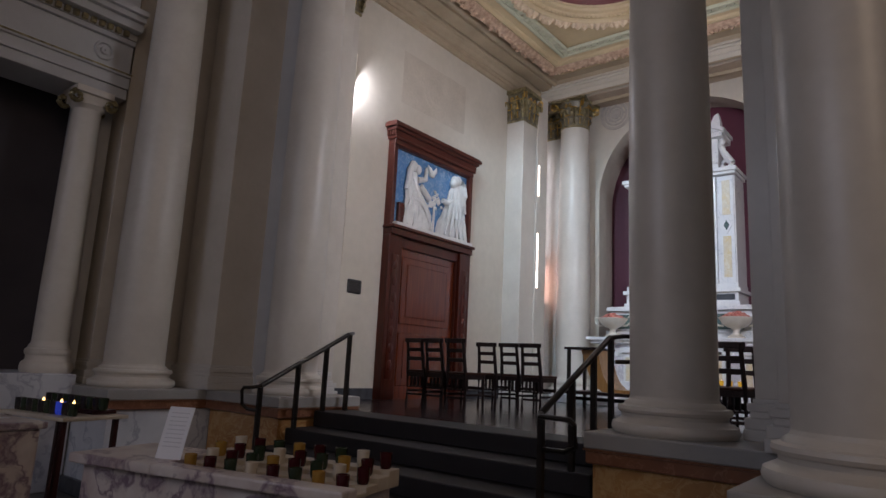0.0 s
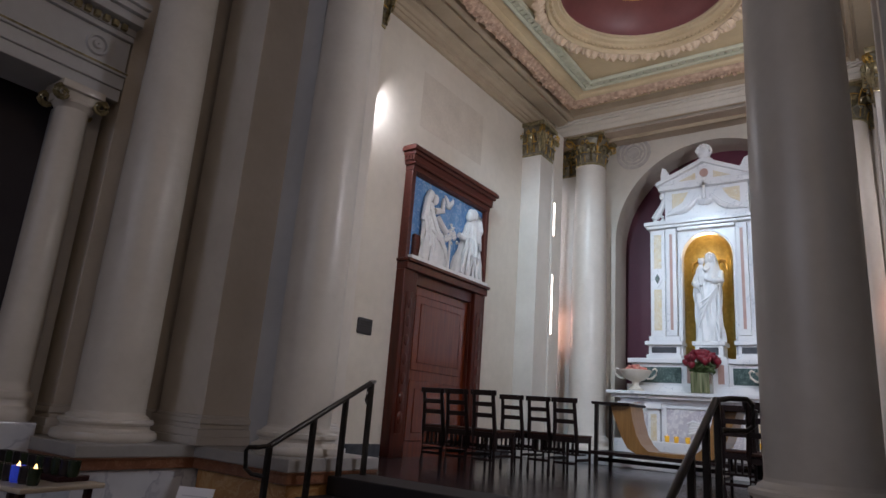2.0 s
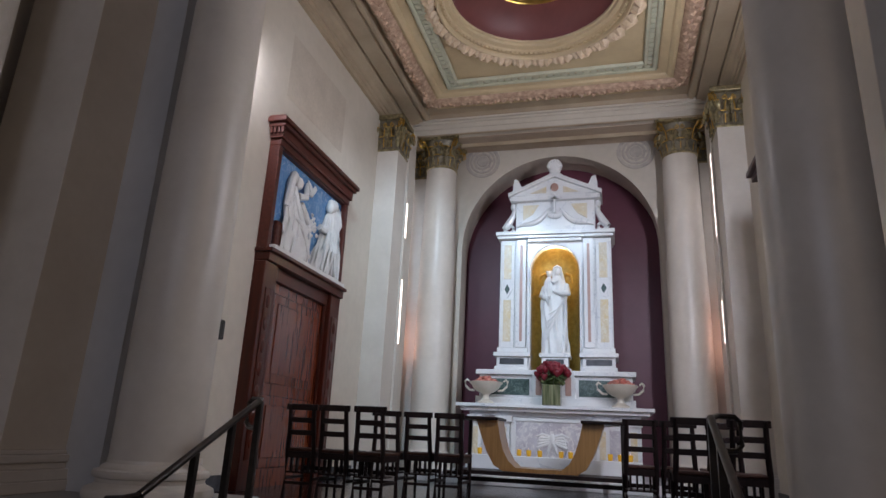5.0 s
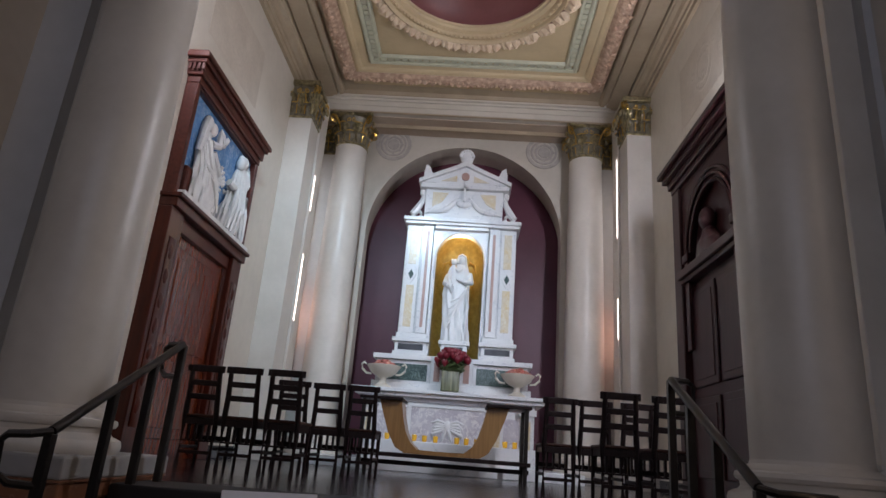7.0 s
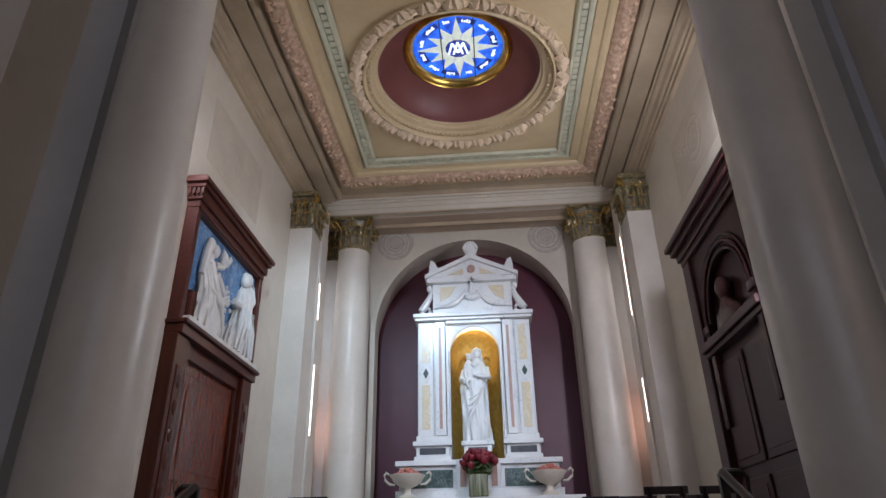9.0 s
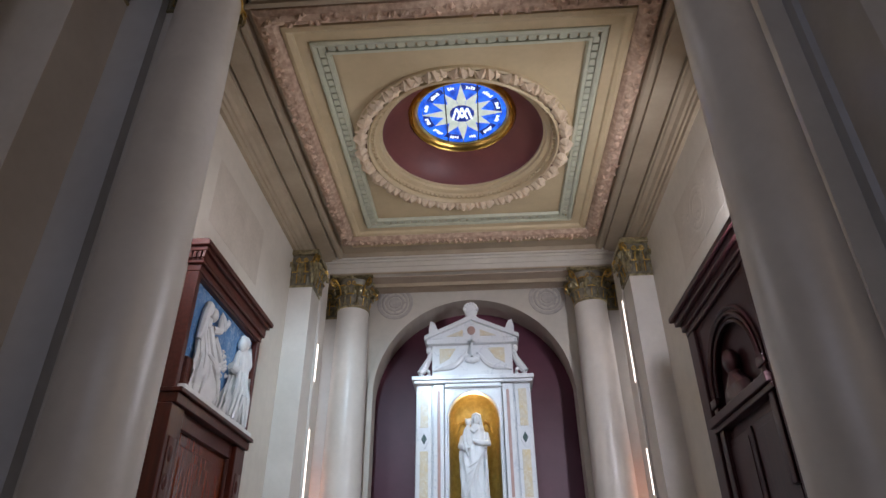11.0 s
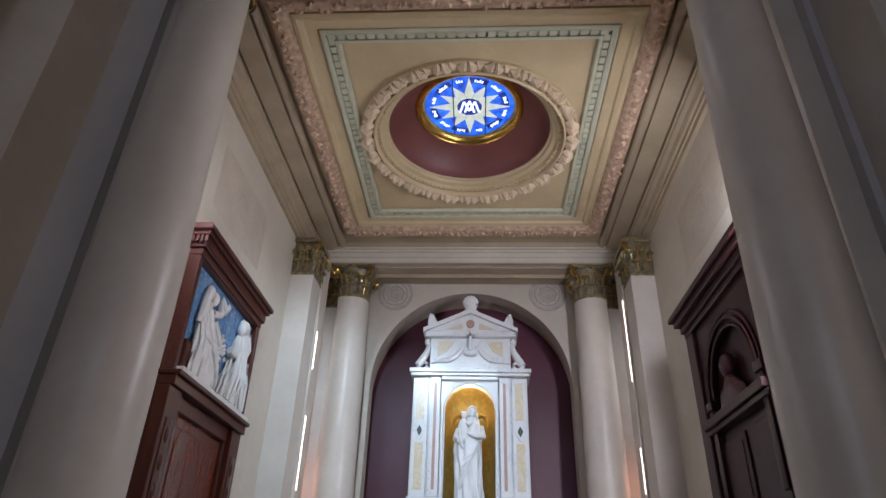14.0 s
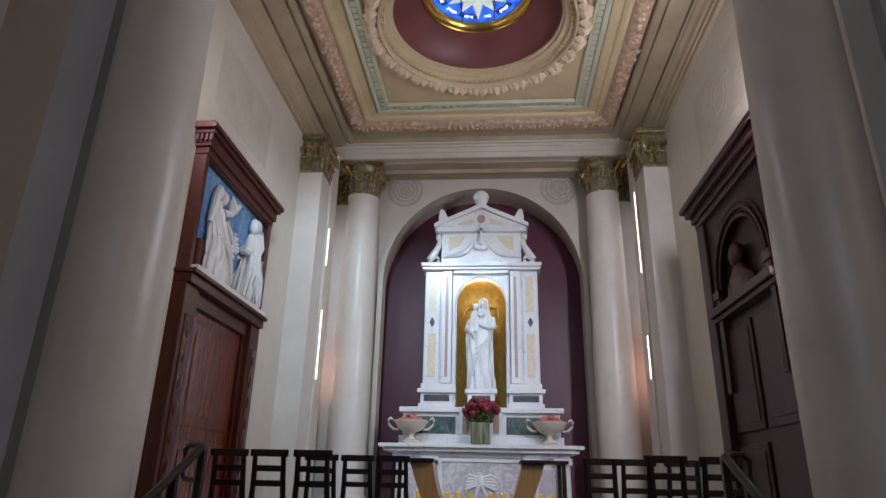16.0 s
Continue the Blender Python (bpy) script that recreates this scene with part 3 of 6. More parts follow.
prism(bm, [(0.2 * math.cos(6.28319 * k / 24), 0.2 * math.sin(6.28319 * k / 24)) for k in range(24)], "Z", 0.0, 0.012)
part("pane", bm, GLASSDEEP, sky, "deep blue round centre pane")
for k in range(12):
    a = 6.28319 * k / 12 + math.pi / 2
    reach = 0.59 if k % 3 == 0 else 0.475
    w = math.pi / 12 - 0.012
    bm = bmesh.new()
    prism(bm, [(q * math.cos(b), q * math.sin(b)) for q, b in ((0.185, a - w), (0.285, a - w), (reach, a), (0.285, a + w), (0.185, a + w))], "Z", -0.012, -0.002)
    part("star_ray", bm, GLASSWHITE, sky, "pale glass star ray")
for k in range(12):
    a = 6.28319 * (k + 0.5) / 12
    bm = bmesh.new()
    count = (4, 5, 3, 4, 5, 4)[k % 6]
    for q in range(count):
        b = a + (q - (count - 1) / 2) * 0.064
        n0 = len(bm.verts)
        tall = (0.022, 0.016, 0.026)[(k + q) % 3]
        box(bm, -0.011, 0.011, -0.022, -0.022 + 2 * tall, -0.014, -0.004)
        bmesh.ops.transform(bm, matrix=Matrix.Rotation(b - math.pi / 2, 4, "Z") @ Matrix.Translation((0, 0.535, 0)), verts=since(bm, n0))
    part("inscription", bm, GLASSLETTER, sky, "short word of pale lettering")


def stroke(bm, p, q, w, z0, z1):
    d = Vector((q[0] - p[0], q[1] - p[1], 0)).normalized()
    s = Vector((-d.y, d.x, 0)) * w / 2
    a, b = Vector((p[0], p[1], 0)), Vector((q[0], q[1], 0))
    prism(bm, [(a + s)[:2], (b + s)[:2], (b - s)[:2], (a - s)[:2]], "Z", z0, z1)


bm = bmesh.new()
for p, q in (((-0.14, -0.085), (-0.08, 0.09)), ((-0.08, 0.09), (0.0, -0.06)), ((0.0, -0.06), (0.08, 0.09)), ((0.08, 0.09), (0.14, -0.085)), ((-0.07, -0.085), (0.0, 0.10)), ((0.0, 0.10), (0.07, -0.085)), ((-0.045, -0.03), (0.045, -0.03))):
    stroke(bm, (p[0], -p[1] * 1.25), (q[0], -q[1] * 1.25), 0.030, -0.018, -0.010)
part("monogram", bm, GLASSLETTER, sky, "interlaced white letters A and M")
bm = bmesh.new()
for x in (-0.235, 0.235):
    y = math.sqrt(GR * GR - x * x)
    box(bm, x - 0.008, x + 0.008, -y, y, -0.02, -0.013)
part("lead_bar", bm, IRON, sky, "dark lead bars")

# roundels and faded stencil work on the walls
for x in (-1.455, 1.455):
    bm = bmesh.new()
    for r0, r1, d in ((0.0, 0.12, 0.014), (0.13, 0.18, 0.010), (0.21, 0.26, 0.012), (0.275, 0.35, 0.012)):
        lathe(bm, [(r1, 0.0), (r1 - 0.01, d), (r0 + 0.01, d), (max(r0, 0.001), 0.0)], 36, cap=False)
    for k in range(8):
        n0 = len(bm.verts)
        box(bm, 0.14, 0.20, -0.02, 0.02, 0.0, 0.012)
        bmesh.ops.transform(bm, matrix=Matrix.Rotation(k * math.pi / 4, 4, "Z"), verts=since(bm, n0))
    ob = tagged(link("roundel", bm, ROUNDEL, None, "faint grey round medallion on the wall", True), category="medallion")
    ob.matrix_basis = pose(x, YB - 0.002, 6.87, 90, 0, 0)
for side in (-1, 1):
    bm = bmesh.new()
    box(bm, 0.0, 1.7, 0.0, 0.9, 0.0, 0.002)
    for r in (0.2, 0.31):
        lathe(bm, [(r, 0.002), (r - 0.01, 0.004), (r - 0.04, 0.004), (r - 0.05, 0.002)], 32, (0.85, 0.45), cap=False)
    for k in range(9):
        lathe(bm, [(0.07, 0.002), (0.05, 0.004), (0.03, 0.004), (0.02, 0.002)], 12, (0.12 + 0.18 * k, 0.45 + 0.18 * math.sin(k * 1.4)), cap=False)
    ob = tagged(link("wall_stencil", bm, STENCIL, None, "faded ornamental panel with a medallion on cream plaster", True), category="wall decoration")
    ob.matrix_basis = pose(-WX + 0.001, 6.35, 5.62, 90, 0, 90) if side < 0 else pose(WX - 0.001, 8.05, 5.62, 90, 0, -90)

# ---- columns and pilasters ----


def spiral(bm, c, along, size, width, turns=1.6):
    """A rolled volute whose disc stands in the plane of along and up."""
    along = Vector(along).normalized()
    cross = along.cross(Vector((0, 0, 1)))
    pts = []
    n = 22
    for k in range(n + 1):
        u = k / n
        a = math.pi / 2 + turns * 6.28319 * u
        r = size * (1 - 0.8 * u)
        pts.append(Vector(c) + along * (-r * math.cos(a)) + Vector((0, 0, r * math.sin(a))))
    tube(bm, pts, [width * (1 - 0.5 * k / n) for k in range(n + 1)], 6)
    return bm


def acanthus(bm, r, z, height, width, a, lean):
    """One acanthus leaf that climbs the bell and curls over at the tip, with a cut edge."""
    rows, cols = 9, 8
    grid = []
    for i in range(rows + 1):
        u = i / rows
        curl = max(0.0, u - 0.62) / 0.38
        out = r + lean * u * u + 0.10 * height * math.sin(curl * math.pi) + 0.16 * height * curl
        zz = z + height * (min(u, 0.8) * 1.18 - 0.34 * curl ** 2)
        cut = (1 - 0.22 * (i % 2))
        w = width * (0.55 + 0.75 * math.sin(min(1.0, u * 1.05) * math.pi) ** 0.8) * cut * (1 - 0.5 * curl)
        line = []
        for j in range(cols + 1):
            v = 2 * j / cols - 1
            b = a + v * w / r
            ridge = out + 0.03 * height * math.cos(v * 3 * math.pi) - 0.05 * height * v * v
            line.append(bm.verts.new((ridge * math.cos(b), ridge * math.sin(b), zz)))
        grid.append(line)
    for g, h in zip(grid, grid[1:]):
        for j in range(cols):
            bm.faces.new((g[j], g[j + 1], h[j + 1], h[j]))


def abacus_outline(half, sag):
    pts = []
    for k in range(4):
        a = math.pi / 4 + k * math.pi / 2
        c0 = Vector((half * math.sqrt(2) * math.cos(a), half * math.sqrt(2) * math.sin(a)))
        c1 = Vector((half * math.sqrt(2) * math.cos(a + math.pi / 2), half * math.sqrt(2) * math.sin(a + math.pi / 2)))
        for q in range(7):
            u = 0.06 + 0.88 * q / 6
            p = c0.lerp(c1, u)
            p *= 1 - sag * math.sin(math.pi * u)
            pts.append(tuple(p))
    return pts


def capital(owner, r, z, height):
    """A gilded Corinthian capital on the shaft of radius r, as a part of its column."""
    k = height / 0.78
    bm = bmesh.new()
    lathe(bm, [(r * 0.98, z), (r * 0.96, z + 0.3 * k), (r * 1.0, z + 0.5 * k), (r * 1.16, z + 0.66 * k), (r * 1.2, z + 0.69 * k)], 32)
    cap = part("capital", bm, BRONZE, owner, "dark Corinthian capital picked out in worn gilding", smooth=True)
    bm = bmesh.new()
    prism(bm, abacus_outline(r * 1.46, 0.20), "Z", z + 0.69 * k, z + height)
    part("abacus", bm, LEAFGOLD, cap)
    bm = bmesh.new()
    lathe(bm, [(r * 0.99, z - 0.03), (r * 1.06, z - 0.015), (r * 1.06, z + 0.01), (r * 0.99, z + 0.025)], 32, cap=False)
    part("astragal", bm, GOLD if height > 0.7 else LEAFGOLD, cap, "gilded ring", smooth=True)
    for row, count, h, w, base, turn, lean, mat in ((0, 8, 0.30, 0.105, 0.02, 0.0, 0.02, BRONZE), (1, 8, 0.52, 0.09, 0.04, math.pi / 8, 0.04, LEAFGOLD)):
        for q in range(count):
            bm = bmesh.new()
            acanthus(bm, r * 1.01, z + base, h * k, w * r / 0.29, turn + q * 6.28319 / count, lean)
            part("leaf", bm, mat, cap, smooth=True)
            bm = bmesh.new()
            a = turn + q * 6.28319 / count
            ro = r * 1.01 + lean + 0.19 * h * k
            zt = z + base + h * k * 0.80
            tube(bm, [(ro * math.cos(a + v * 0.2), ro * math.sin(a + v * 0.2), zt + 0.012 * (1 - v * v)) for v in (-1, -0.5, 0, 0.5, 1)], [0.006 * k, 0.013 * k, 0.016 * k, 0.013 * k, 0.006 * k], 6)
            part("leaf_tip", bm, GOLD, cap, "gilded curl of the leaf", smooth=True)
    for q in range(4):
        a = math.pi / 4 + q * math.pi / 2
        bm = bmesh.new()
        d = (math.cos(a), math.sin(a), 0)
        spiral(bm, (d[0] * r * 1.58, d[1] * r * 1.58, z + 0.59 * k), d, 0.11 * k, 0.019 * k, 1.9)
        tube(bm, [(d[0] * r * (1.02 + 0.5 * u * u), d[1] * r * (1.02 + 0.5 * u * u), z + (0.34 + 0.36 * u) * k) for u in (0, 0.35, 0.7, 1.0)], 0.018 * k, 6)
        part("volute", bm, GOLD, cap, smooth=True)
        b = q * math.pi / 2
        for side in (-1, 1):
            bm = bmesh.new()
            d = (-math.sin(b) * side, math.cos(b) * side, 0)
            c = Vector((math.cos(b) * r * 1.16, math.sin(b) * r * 1.16, z + 0.57 * k)) - Vector(d) * 0.07 * k
            spiral(bm, c, d, 0.055 * k, 0.012 * k, 1.4)
            part("scroll", bm, GOLD, cap, smooth=True)
        bm = bmesh.new()
        ball(bm, (math.cos(b) * r * 1.22, math.sin(b) * r * 1.22, z + 0.72 * k), 0.05 * k, 1, 1, 1.1, 10, 6)
        part("flower", bm, LEAFGOLD, cap, smooth=True)
    for q in range(8):
        a = math.pi / 8 * (2 * q + 0)
        bm = bmesh.new()
        tube(bm, [(r * 1.03 * math.cos(a), r * 1.03 * math.sin(a), z + 0.04), (r * 1.10 * math.cos(a), r * 1.10 * math.sin(a), z + 0.2 * k), (r * 1.2 * math.cos(a), r * 1.2 * math.sin(a), z + 0.26 * k)], 0.011 * k, 5)
        part("rib", bm, GOLD, cap, smooth=True)
    return cap


def base_profile(r, z, squat=1.0):
    rows = [(r * 1.36, z), (r * 1.42, z + 0.03), (r * 1.43, z + 0.06), (r * 1.40, z + 0.10), (r * 1.30, z + 0.12), (r * 1.24, z + 0.125), (r * 1.19, z + 0.15), (r * 1.20, z + 0.185), (r * 1.26, z + 0.195), (r * 1.29, z + 0.22), (r * 1.27, z + 0.25), (r * 1.14, z + 0.262), (r * 1.12, z + 0.285), (r * 1.02, z + 0.31), (r, z + 0.34)]
    return [(q, z + (h - z) * squat) for q, h in rows]


def column(x, y, r, z0, z1, cap_h, label, plinth=True):
    squat = 1.0 if plinth else 0.74
    ob = thing("column", pose(x, y, z0), label, "column", "chapel columns")
    h = z1 - z0
    bm = bmesh.new()
    low = 0.10 if plinth else 0.0
    if plinth:
        box(bm, -r * 1.45, r * 1.45, -r * 1.45, r * 1.45, 0.0, 0.10, 0.008)
        part("plinth", bm, GREYSTONE, ob)
        bm = bmesh.new()
    lathe(bm, base_profile(r, low, squat), 48)
    part("base", bm, COLUMN, ob, "rounded moulded column base", smooth=True)
    bm = bmesh.new()
    top = h - cap_h
    prof = []
    for k in range(13):
        u = k / 12
        prof.append((r * (1 - 0.135 * max(0, (u - 0.25) / 0.75) ** 1.6), 0.33 * squat + low + (top - 0.33 * squat - low) * u))
    lathe(bm, prof, 56)
    part("shaft", bm, COLUMN, ob, "smooth tapering cream shaft", smooth=True)
    capital(ob, r * 0.865, top, cap_h)
    return ob


def pilaster(x0, x1, y0, y1, z0, z1, cap_h, label, faces=(), paint=COLUMN):
    cx, cy = (x0 + x1) / 2, (y0 + y1) / 2
    ob = thing("pilaster", pose(cx, cy, z0), label, "pilaster", "chapel pilasters")
    w, d, h = (x1 - x0) / 2, (y1 - y0) / 2, z1 - z0
    bm = bmesh.new()
    squat = 0.74 if y0 < 5 else 1.0
    for g, za, zb in ((0.07, 0, 0.10), (0.06, 0.10, 0.20), (0.03, 0.20, 0.26), (0.045, 0.26, 0.33), (0.015, 0.33, 0.37)):
        box(bm, -w - g, w + g, -d - g, d + g, za * squat, zb * squat, 0.008)
    part("base", bm, PAINT, ob, "stepped pilaster base")
    part("shaft", box(bmesh.new(), -w, w, -d, d, 0.37 * squat, h - cap_h, 0.006), paint, ob, "flat cream shaft")
    z = h - cap_h
    k = cap_h / 0.78
    bm = bmesh.new()
    box(bm, -w, w, -d, d, z, z + 0.68 * k)
    cap = part("capital", bm, BRONZE, ob, "dark pilaster capital picked out in worn gilding")
    part("astragal", box(bmesh.new(), -w - 0.015, w + 0.015, -d - 0.015, d + 0.015, z - 0.02, z + 0.015, 0.006), LEAFGOLD, cap)
    part("abacus", box(bmesh.new(), -w - 0.07, w + 0.07, -d - 0.07, d + 0.07, z + 0.68 * k, z + cap_h, 0.01), LEAFGOLD, cap)
    for nx, ny, half, out in ((0, -1, w, d), (0, 1, w, d), (-1, 0, d, w), (1, 0, d, w)):
        if (nx, ny) not in faces:
            continue
        turn = math.atan2(ny, nx)
        n = max(2, round(half * 2 / 0.17))
        for row, hh, base in ((0, 0.30, 0.02), (1, 0.5, 0.05)):
            for q in range(n + row):
                v = -half + 2 * half * (q + (0.5 if row == 0 else 0.0)) / n
                bm = bmesh.new()
                acanthus(bm, 0.6, 0, hh * k, 0.085, 0.0, 0.03)
                bmesh.ops.transform(bm, matrix=Matrix.Rotation(turn, 4, "Z") @ Matrix.Translation((out - 0.6 + 0.012 + 0.01 * row, v, z + base)), verts=bm.verts)
                part("leaf", bm, (BRONZE, LEAFGOLD)[row], cap, smooth=True)
                bm = bmesh.new()
                tube(bm, [Matrix.Rotation(turn, 4, "Z") @ Vector((out + 0.03 + 0.2 * hh * k, v + 0.045 * g, z + base + hh * k * 0.80)) for g in (-1, 0, 1)], [0.006, 0.015, 0.006], 6)
                part("leaf_tip", bm, GOLD, cap, "gilded curl of the leaf", smooth=True)
        for v in (-half, half):
            bm = bmesh.new()
            d3 = Matrix.Rotation(turn, 4, "Z") @ Vector((0.7, v / half, 0))
            p = Matrix.Rotation(turn, 4, "Z") @ Vector((out + 0.06, v * 1.08, z + 0.58 * k))
            spiral(bm, p, d3, 0.08 * k, 0.018 * k)
            part("volute", bm, GOLD, cap, smooth=True)
        for v in (-0.35 * half, 0.35 * half):
            bm = bmesh.new()
            d3 = Matrix.Rotation(turn, 4, "Z") @ Vector((0, -v / abs(v), 0))
            p = Matrix.Rotation(turn, 4, "Z") @ Vector((out + 0.05, v, z + 0.55 * k))
            spiral(bm, p, d3, 0.05 * k, 0.012 * k)
            tube(bm, [Matrix.Rotation(turn, 4, "Z") @ Vector((out + 0.02, v, z + 0.05)), Matrix.Rotation(turn, 4, "Z") @ Vector((out + 0.05, v, z + 0.36 * k)), Matrix.Rotation(turn, 4, "Z") @ Vector((out + 0.07, v * 0.7, z + 0.5 * k))], 0.010, 5)
            part("scroll", bm, GOLD, cap, smooth=True)
    return ob


# back columns with pilasters in the corners
for side in (-1, 1):
    column(side * 2.16, 10.88, 0.33, PZ, 7.08, 0.60, "cream Corinthian column with gilded capital beside the altar recess")
    xs = sorted((side * 2.50, side * (WX + 0.01)))
    pilaster(xs[0], xs[1], 11.06, YB + 0.02, PZ, 7.075, 0.62, "cream corner pilaster with gilded capital behind a column", ((0, -1), (-side, 0)), GLOSSPAINT)
    xs = sorted((side * (WX + 0.02), side * 2.57))
    pilaster(xs[0], xs[1], 9.49, 9.99, PZ, 6.995, 0.66, "cream wall pilaster with gilded capital", ((0, -1), (-side, 0)))
    pilaster(xs[0], xs[1], 4.56, 4.98, PZ, 6.995, 0.66, "cream wall pilaster with gilded capital", ((0, -1), (0, 1), (-side, 0)))
# front columns on the podium
PT = 1.09
FL, FR, L2, R2 = (-2.105, 3.94), (2.115, 3.92), (-3.52, 2.88), (3.34, 2.86)
column(*FL, 0.29, PT, 7.15, 0.79, "cream Corinthian column on the marble podium beside the steps", False)
column(*FR, 0.295, PT, 7.15, 0.79, "cream Corinthian column on the marble podium beside the steps", False)
column(*L2, 0.315, PT, 7.15, 0.74, "large cream column of the nave arcade", False)
column(*R2, 0.315, PT - 0.07, 7.15, 0.74, "large cream column of the nave arcade", False)
pilaster(-2.68, -2.24, 4.10, 4.58, PT, 7.15, 0.74, "cream pilaster behind a front column", ((0, -1), (1, 0)))
pilaster(2.60, 2.95, 4.10, 4.555, PT, 7.15, 0.74, "cream pilaster behind a front column", ((0, -1), (-1, 0)))
pilaster(-3.66, -2.92, 3.46, 4.06, PT, 7.15, 0.74, "cream pilaster of the nave wall", ((0, -1), (1, 0)))
pilaster(2.86, 3.40, 3.46, 4.06, PT, 7.15, 0.74, "cream pilaster of the nave wall", ((0, -1), (-1, 0)))

# nave wall either side of the chapel opening
structure("nave_wall", boxes([(-4.6, -2.6, 4.0, 4.42, PZ, 9.6), (2.8, 9.0, 4.0, 4.42, PZ, 9.6)]), GREY_WALL, "grey painted nave wall beside the chapel")
structure("nave_beam", boxes([(-4.6, -2.9, 2.55, 4.0, 7.15, 7.75), (2.9, 4.6, 2.55, 4.0, 7.15, 7.75), (-4.6, -2.9, 2.48, 2.55, 7.3, 7.75), (2.9, 4.6, 2.48, 2.55, 7.3, 7.75)], 0.01), BEAM, "tan beam over the nave columns")
structure("nave_wall_upper", boxes([(-9.0, 9.0, 3.5, 3.56, 7.75, 9.6), (-4.6, 9, 3.56, 4.42, 7.75, 9.6)]), GREY_WALL, "grey painted nave wall above the chapel")
# unseen plain shell, added to shut outside light out of the nave
structure("nave_wall_side", boxes([(-9.2, -9.0, -9.2, 4.3, 0, 9.6), (9.0, 9.2, -9.2, 4.3, 0, 9.6)]), GREY_WALL, "plain unseen side walls added to close the nave")
bm = bmesh.new()
edges = [-9.2, -5.9, -4.1, -0.9, 0.9, 4.1, 5.9, 9.2]
for k in range(0, 7, 2):
    box(bm, edges[k], edges[k + 1], -9.2, -9.0, 0, 9.6)
for k in range(1, 7, 2):
    box(bm, edges[k], edges[k + 1], -9.2, -9.0, 0, 3.0)
    box(bm, edges[k], edges[k + 1], -9.2, -9.0, 7.4, 9.6)
structure("nave_wall_rear", bm, GREY_WALL, "plain unseen rear wall with openings added for the fill lamps")
# blank panels added behind the fill lamps; no windows are in view
for wx in (-5.0, 0.0, 5.0):
    structure("lamp_backing_rear", boxes([(wx - 0.9, wx + 0.9, -9.15, -9.1, 3.0, 7.4)]), GREY_WALL, "unseen blank panel added behind a nave fill lamp")
structure("lamp_backing_side", boxes([(8.96, 8.99, -3.8, -1.4, 4.0, 8.0)]), GREY_WALL, "unseen blank panel added behind the warm nave fill lamp")
structure("nave_ceiling", boxes([(-9.2, 9.2, -9.2, 4.3, 9.6, 9.8)]), GREY_WALL, "plain unseen grey ceiling added to close the nave")

# ---- podium and steps ----


def podium(x0, x1, y0, y1, panel, name, label, PT=1.09):
    ob = tagged(thing(name, pose((x0 + x1) / 2, y0, 0), label, "podium"), kind="structure")
    w, d = (x1 - x0) / 2, y1 - y0
    part("core", boxes([(-w + 0.02, w - 0.02, 0.02, d, 0, PT - 0.09)]), panel, ob, "polished veined marble facing")
    part("plinth", boxes([(-w - 0.02, w + 0.02, -0.02, d, 0, 0.16)], 0.01), BLACK, ob, "dark stone foot")
    part("cornice", boxes([(-w - 0.02, w + 0.02, -0.02, d, PT - 0.21, PT - 0.12), (-w - 0.035, w + 0.035, -0.035, d, PT - 0.125, PT - 0.11)], 0.012), BROWNTRIM, ob, "red-brown marble band")
    part("top", boxes([(-w - 0.03, w + 0.03, -0.03, d, PT - 0.11, PT)], 0.012), GREYSTONE, ob, "grey stone top")
    return ob


podium(-2.94, -1.68, 3.49, 4.6, ORANGE, "podium_left", "orange siena marble podium under a column")
podium(-4.5, -2.98, 2.40, 4.6, PANELMARBLE, "podium_far_left", "white veined marble podium with a brown band")
podium(1.68, 2.84, 3.49, 4.6, ORANGE, "podium_right", "orange siena marble podium under a column")
podium(2.88, 4.6, 2.38, 4.6, ORANGE, "podium_far_right", "orange siena marble podium under a large column", 1.02)

stairs = tagged(thing("stairs", pose(0.0, 3.95, 0), "dark stone steps up to the chapel platform", "stairs"), kind="structure")
for k in range(6):
    top = PZ - PZ / 6 * k
    front = -0.36 * k
    part("step", boxes([(-1.655, 1.655, front - 0.02, front + 0.40 if k else 0.45, top - PZ / 6, top + (0.002 if k == 0 else 0))], 0.012), STEPSTONE, stairs)

# handrails: sloping bar, posts and looped ends


def handrail(x, label, top_end, reach):
    ob = thing("handrail", pose(x, 2.43, 0), label, "handrail", "handrails of the steps")
    slope = lambda y: 1.205 + (y - 0.72) * 0.513
    part("rail", tube(bmesh.new(), [(0, 0.72, slope(0.72)), (0, 1.2, slope(1.2)), (0, 1.82, slope(1.82))], 0.024, 10), IRON, ob, "round bronze rail", smooth=True)
    bm = bmesh.new()
    s = top_end
    tube(bm, [(0, 1.82, slope(1.82)), (s * 0.06, 1.95, 1.79), (s * 0.16, 2.0, 1.79), (s * 0.19, 2.0, 1.76), (s * 0.19, 2.0, 1.62), (s * 0.15, 1.98, 1.585), (s * 0.02, 1.88, 1.58)], 0.018, 8)
    part("upper_loop", bm, IRON, ob, smooth=True)
    bm = bmesh.new()
    tube(bm, [(0, 0.72, slope(0.72)), (s * 0.04, 0.64, 1.19), (s * (reach - 0.03), 0.62, 1.185), (s * reach, 0.62, 1.155), (s * reach, 0.64, 1.025), (s * reach * 0.7, 0.67, 0.985), (0, 0.72, 0.975)], 0.018, 8)
    part("lower_loop", bm, IRON, ob, smooth=True)
    for y in (0.72, 1.16, 1.52, 1.84):
        level = max(0.0, PZ - PZ / 6 * math.ceil(max(0.0, (1.50 - y)) / 0.36))
        part("post", boxes([(-0.021, 0.021, y - 0.021, y + 0.021, level, slope(y) - 0.01)], 0.004), IRON, ob)
    return ob


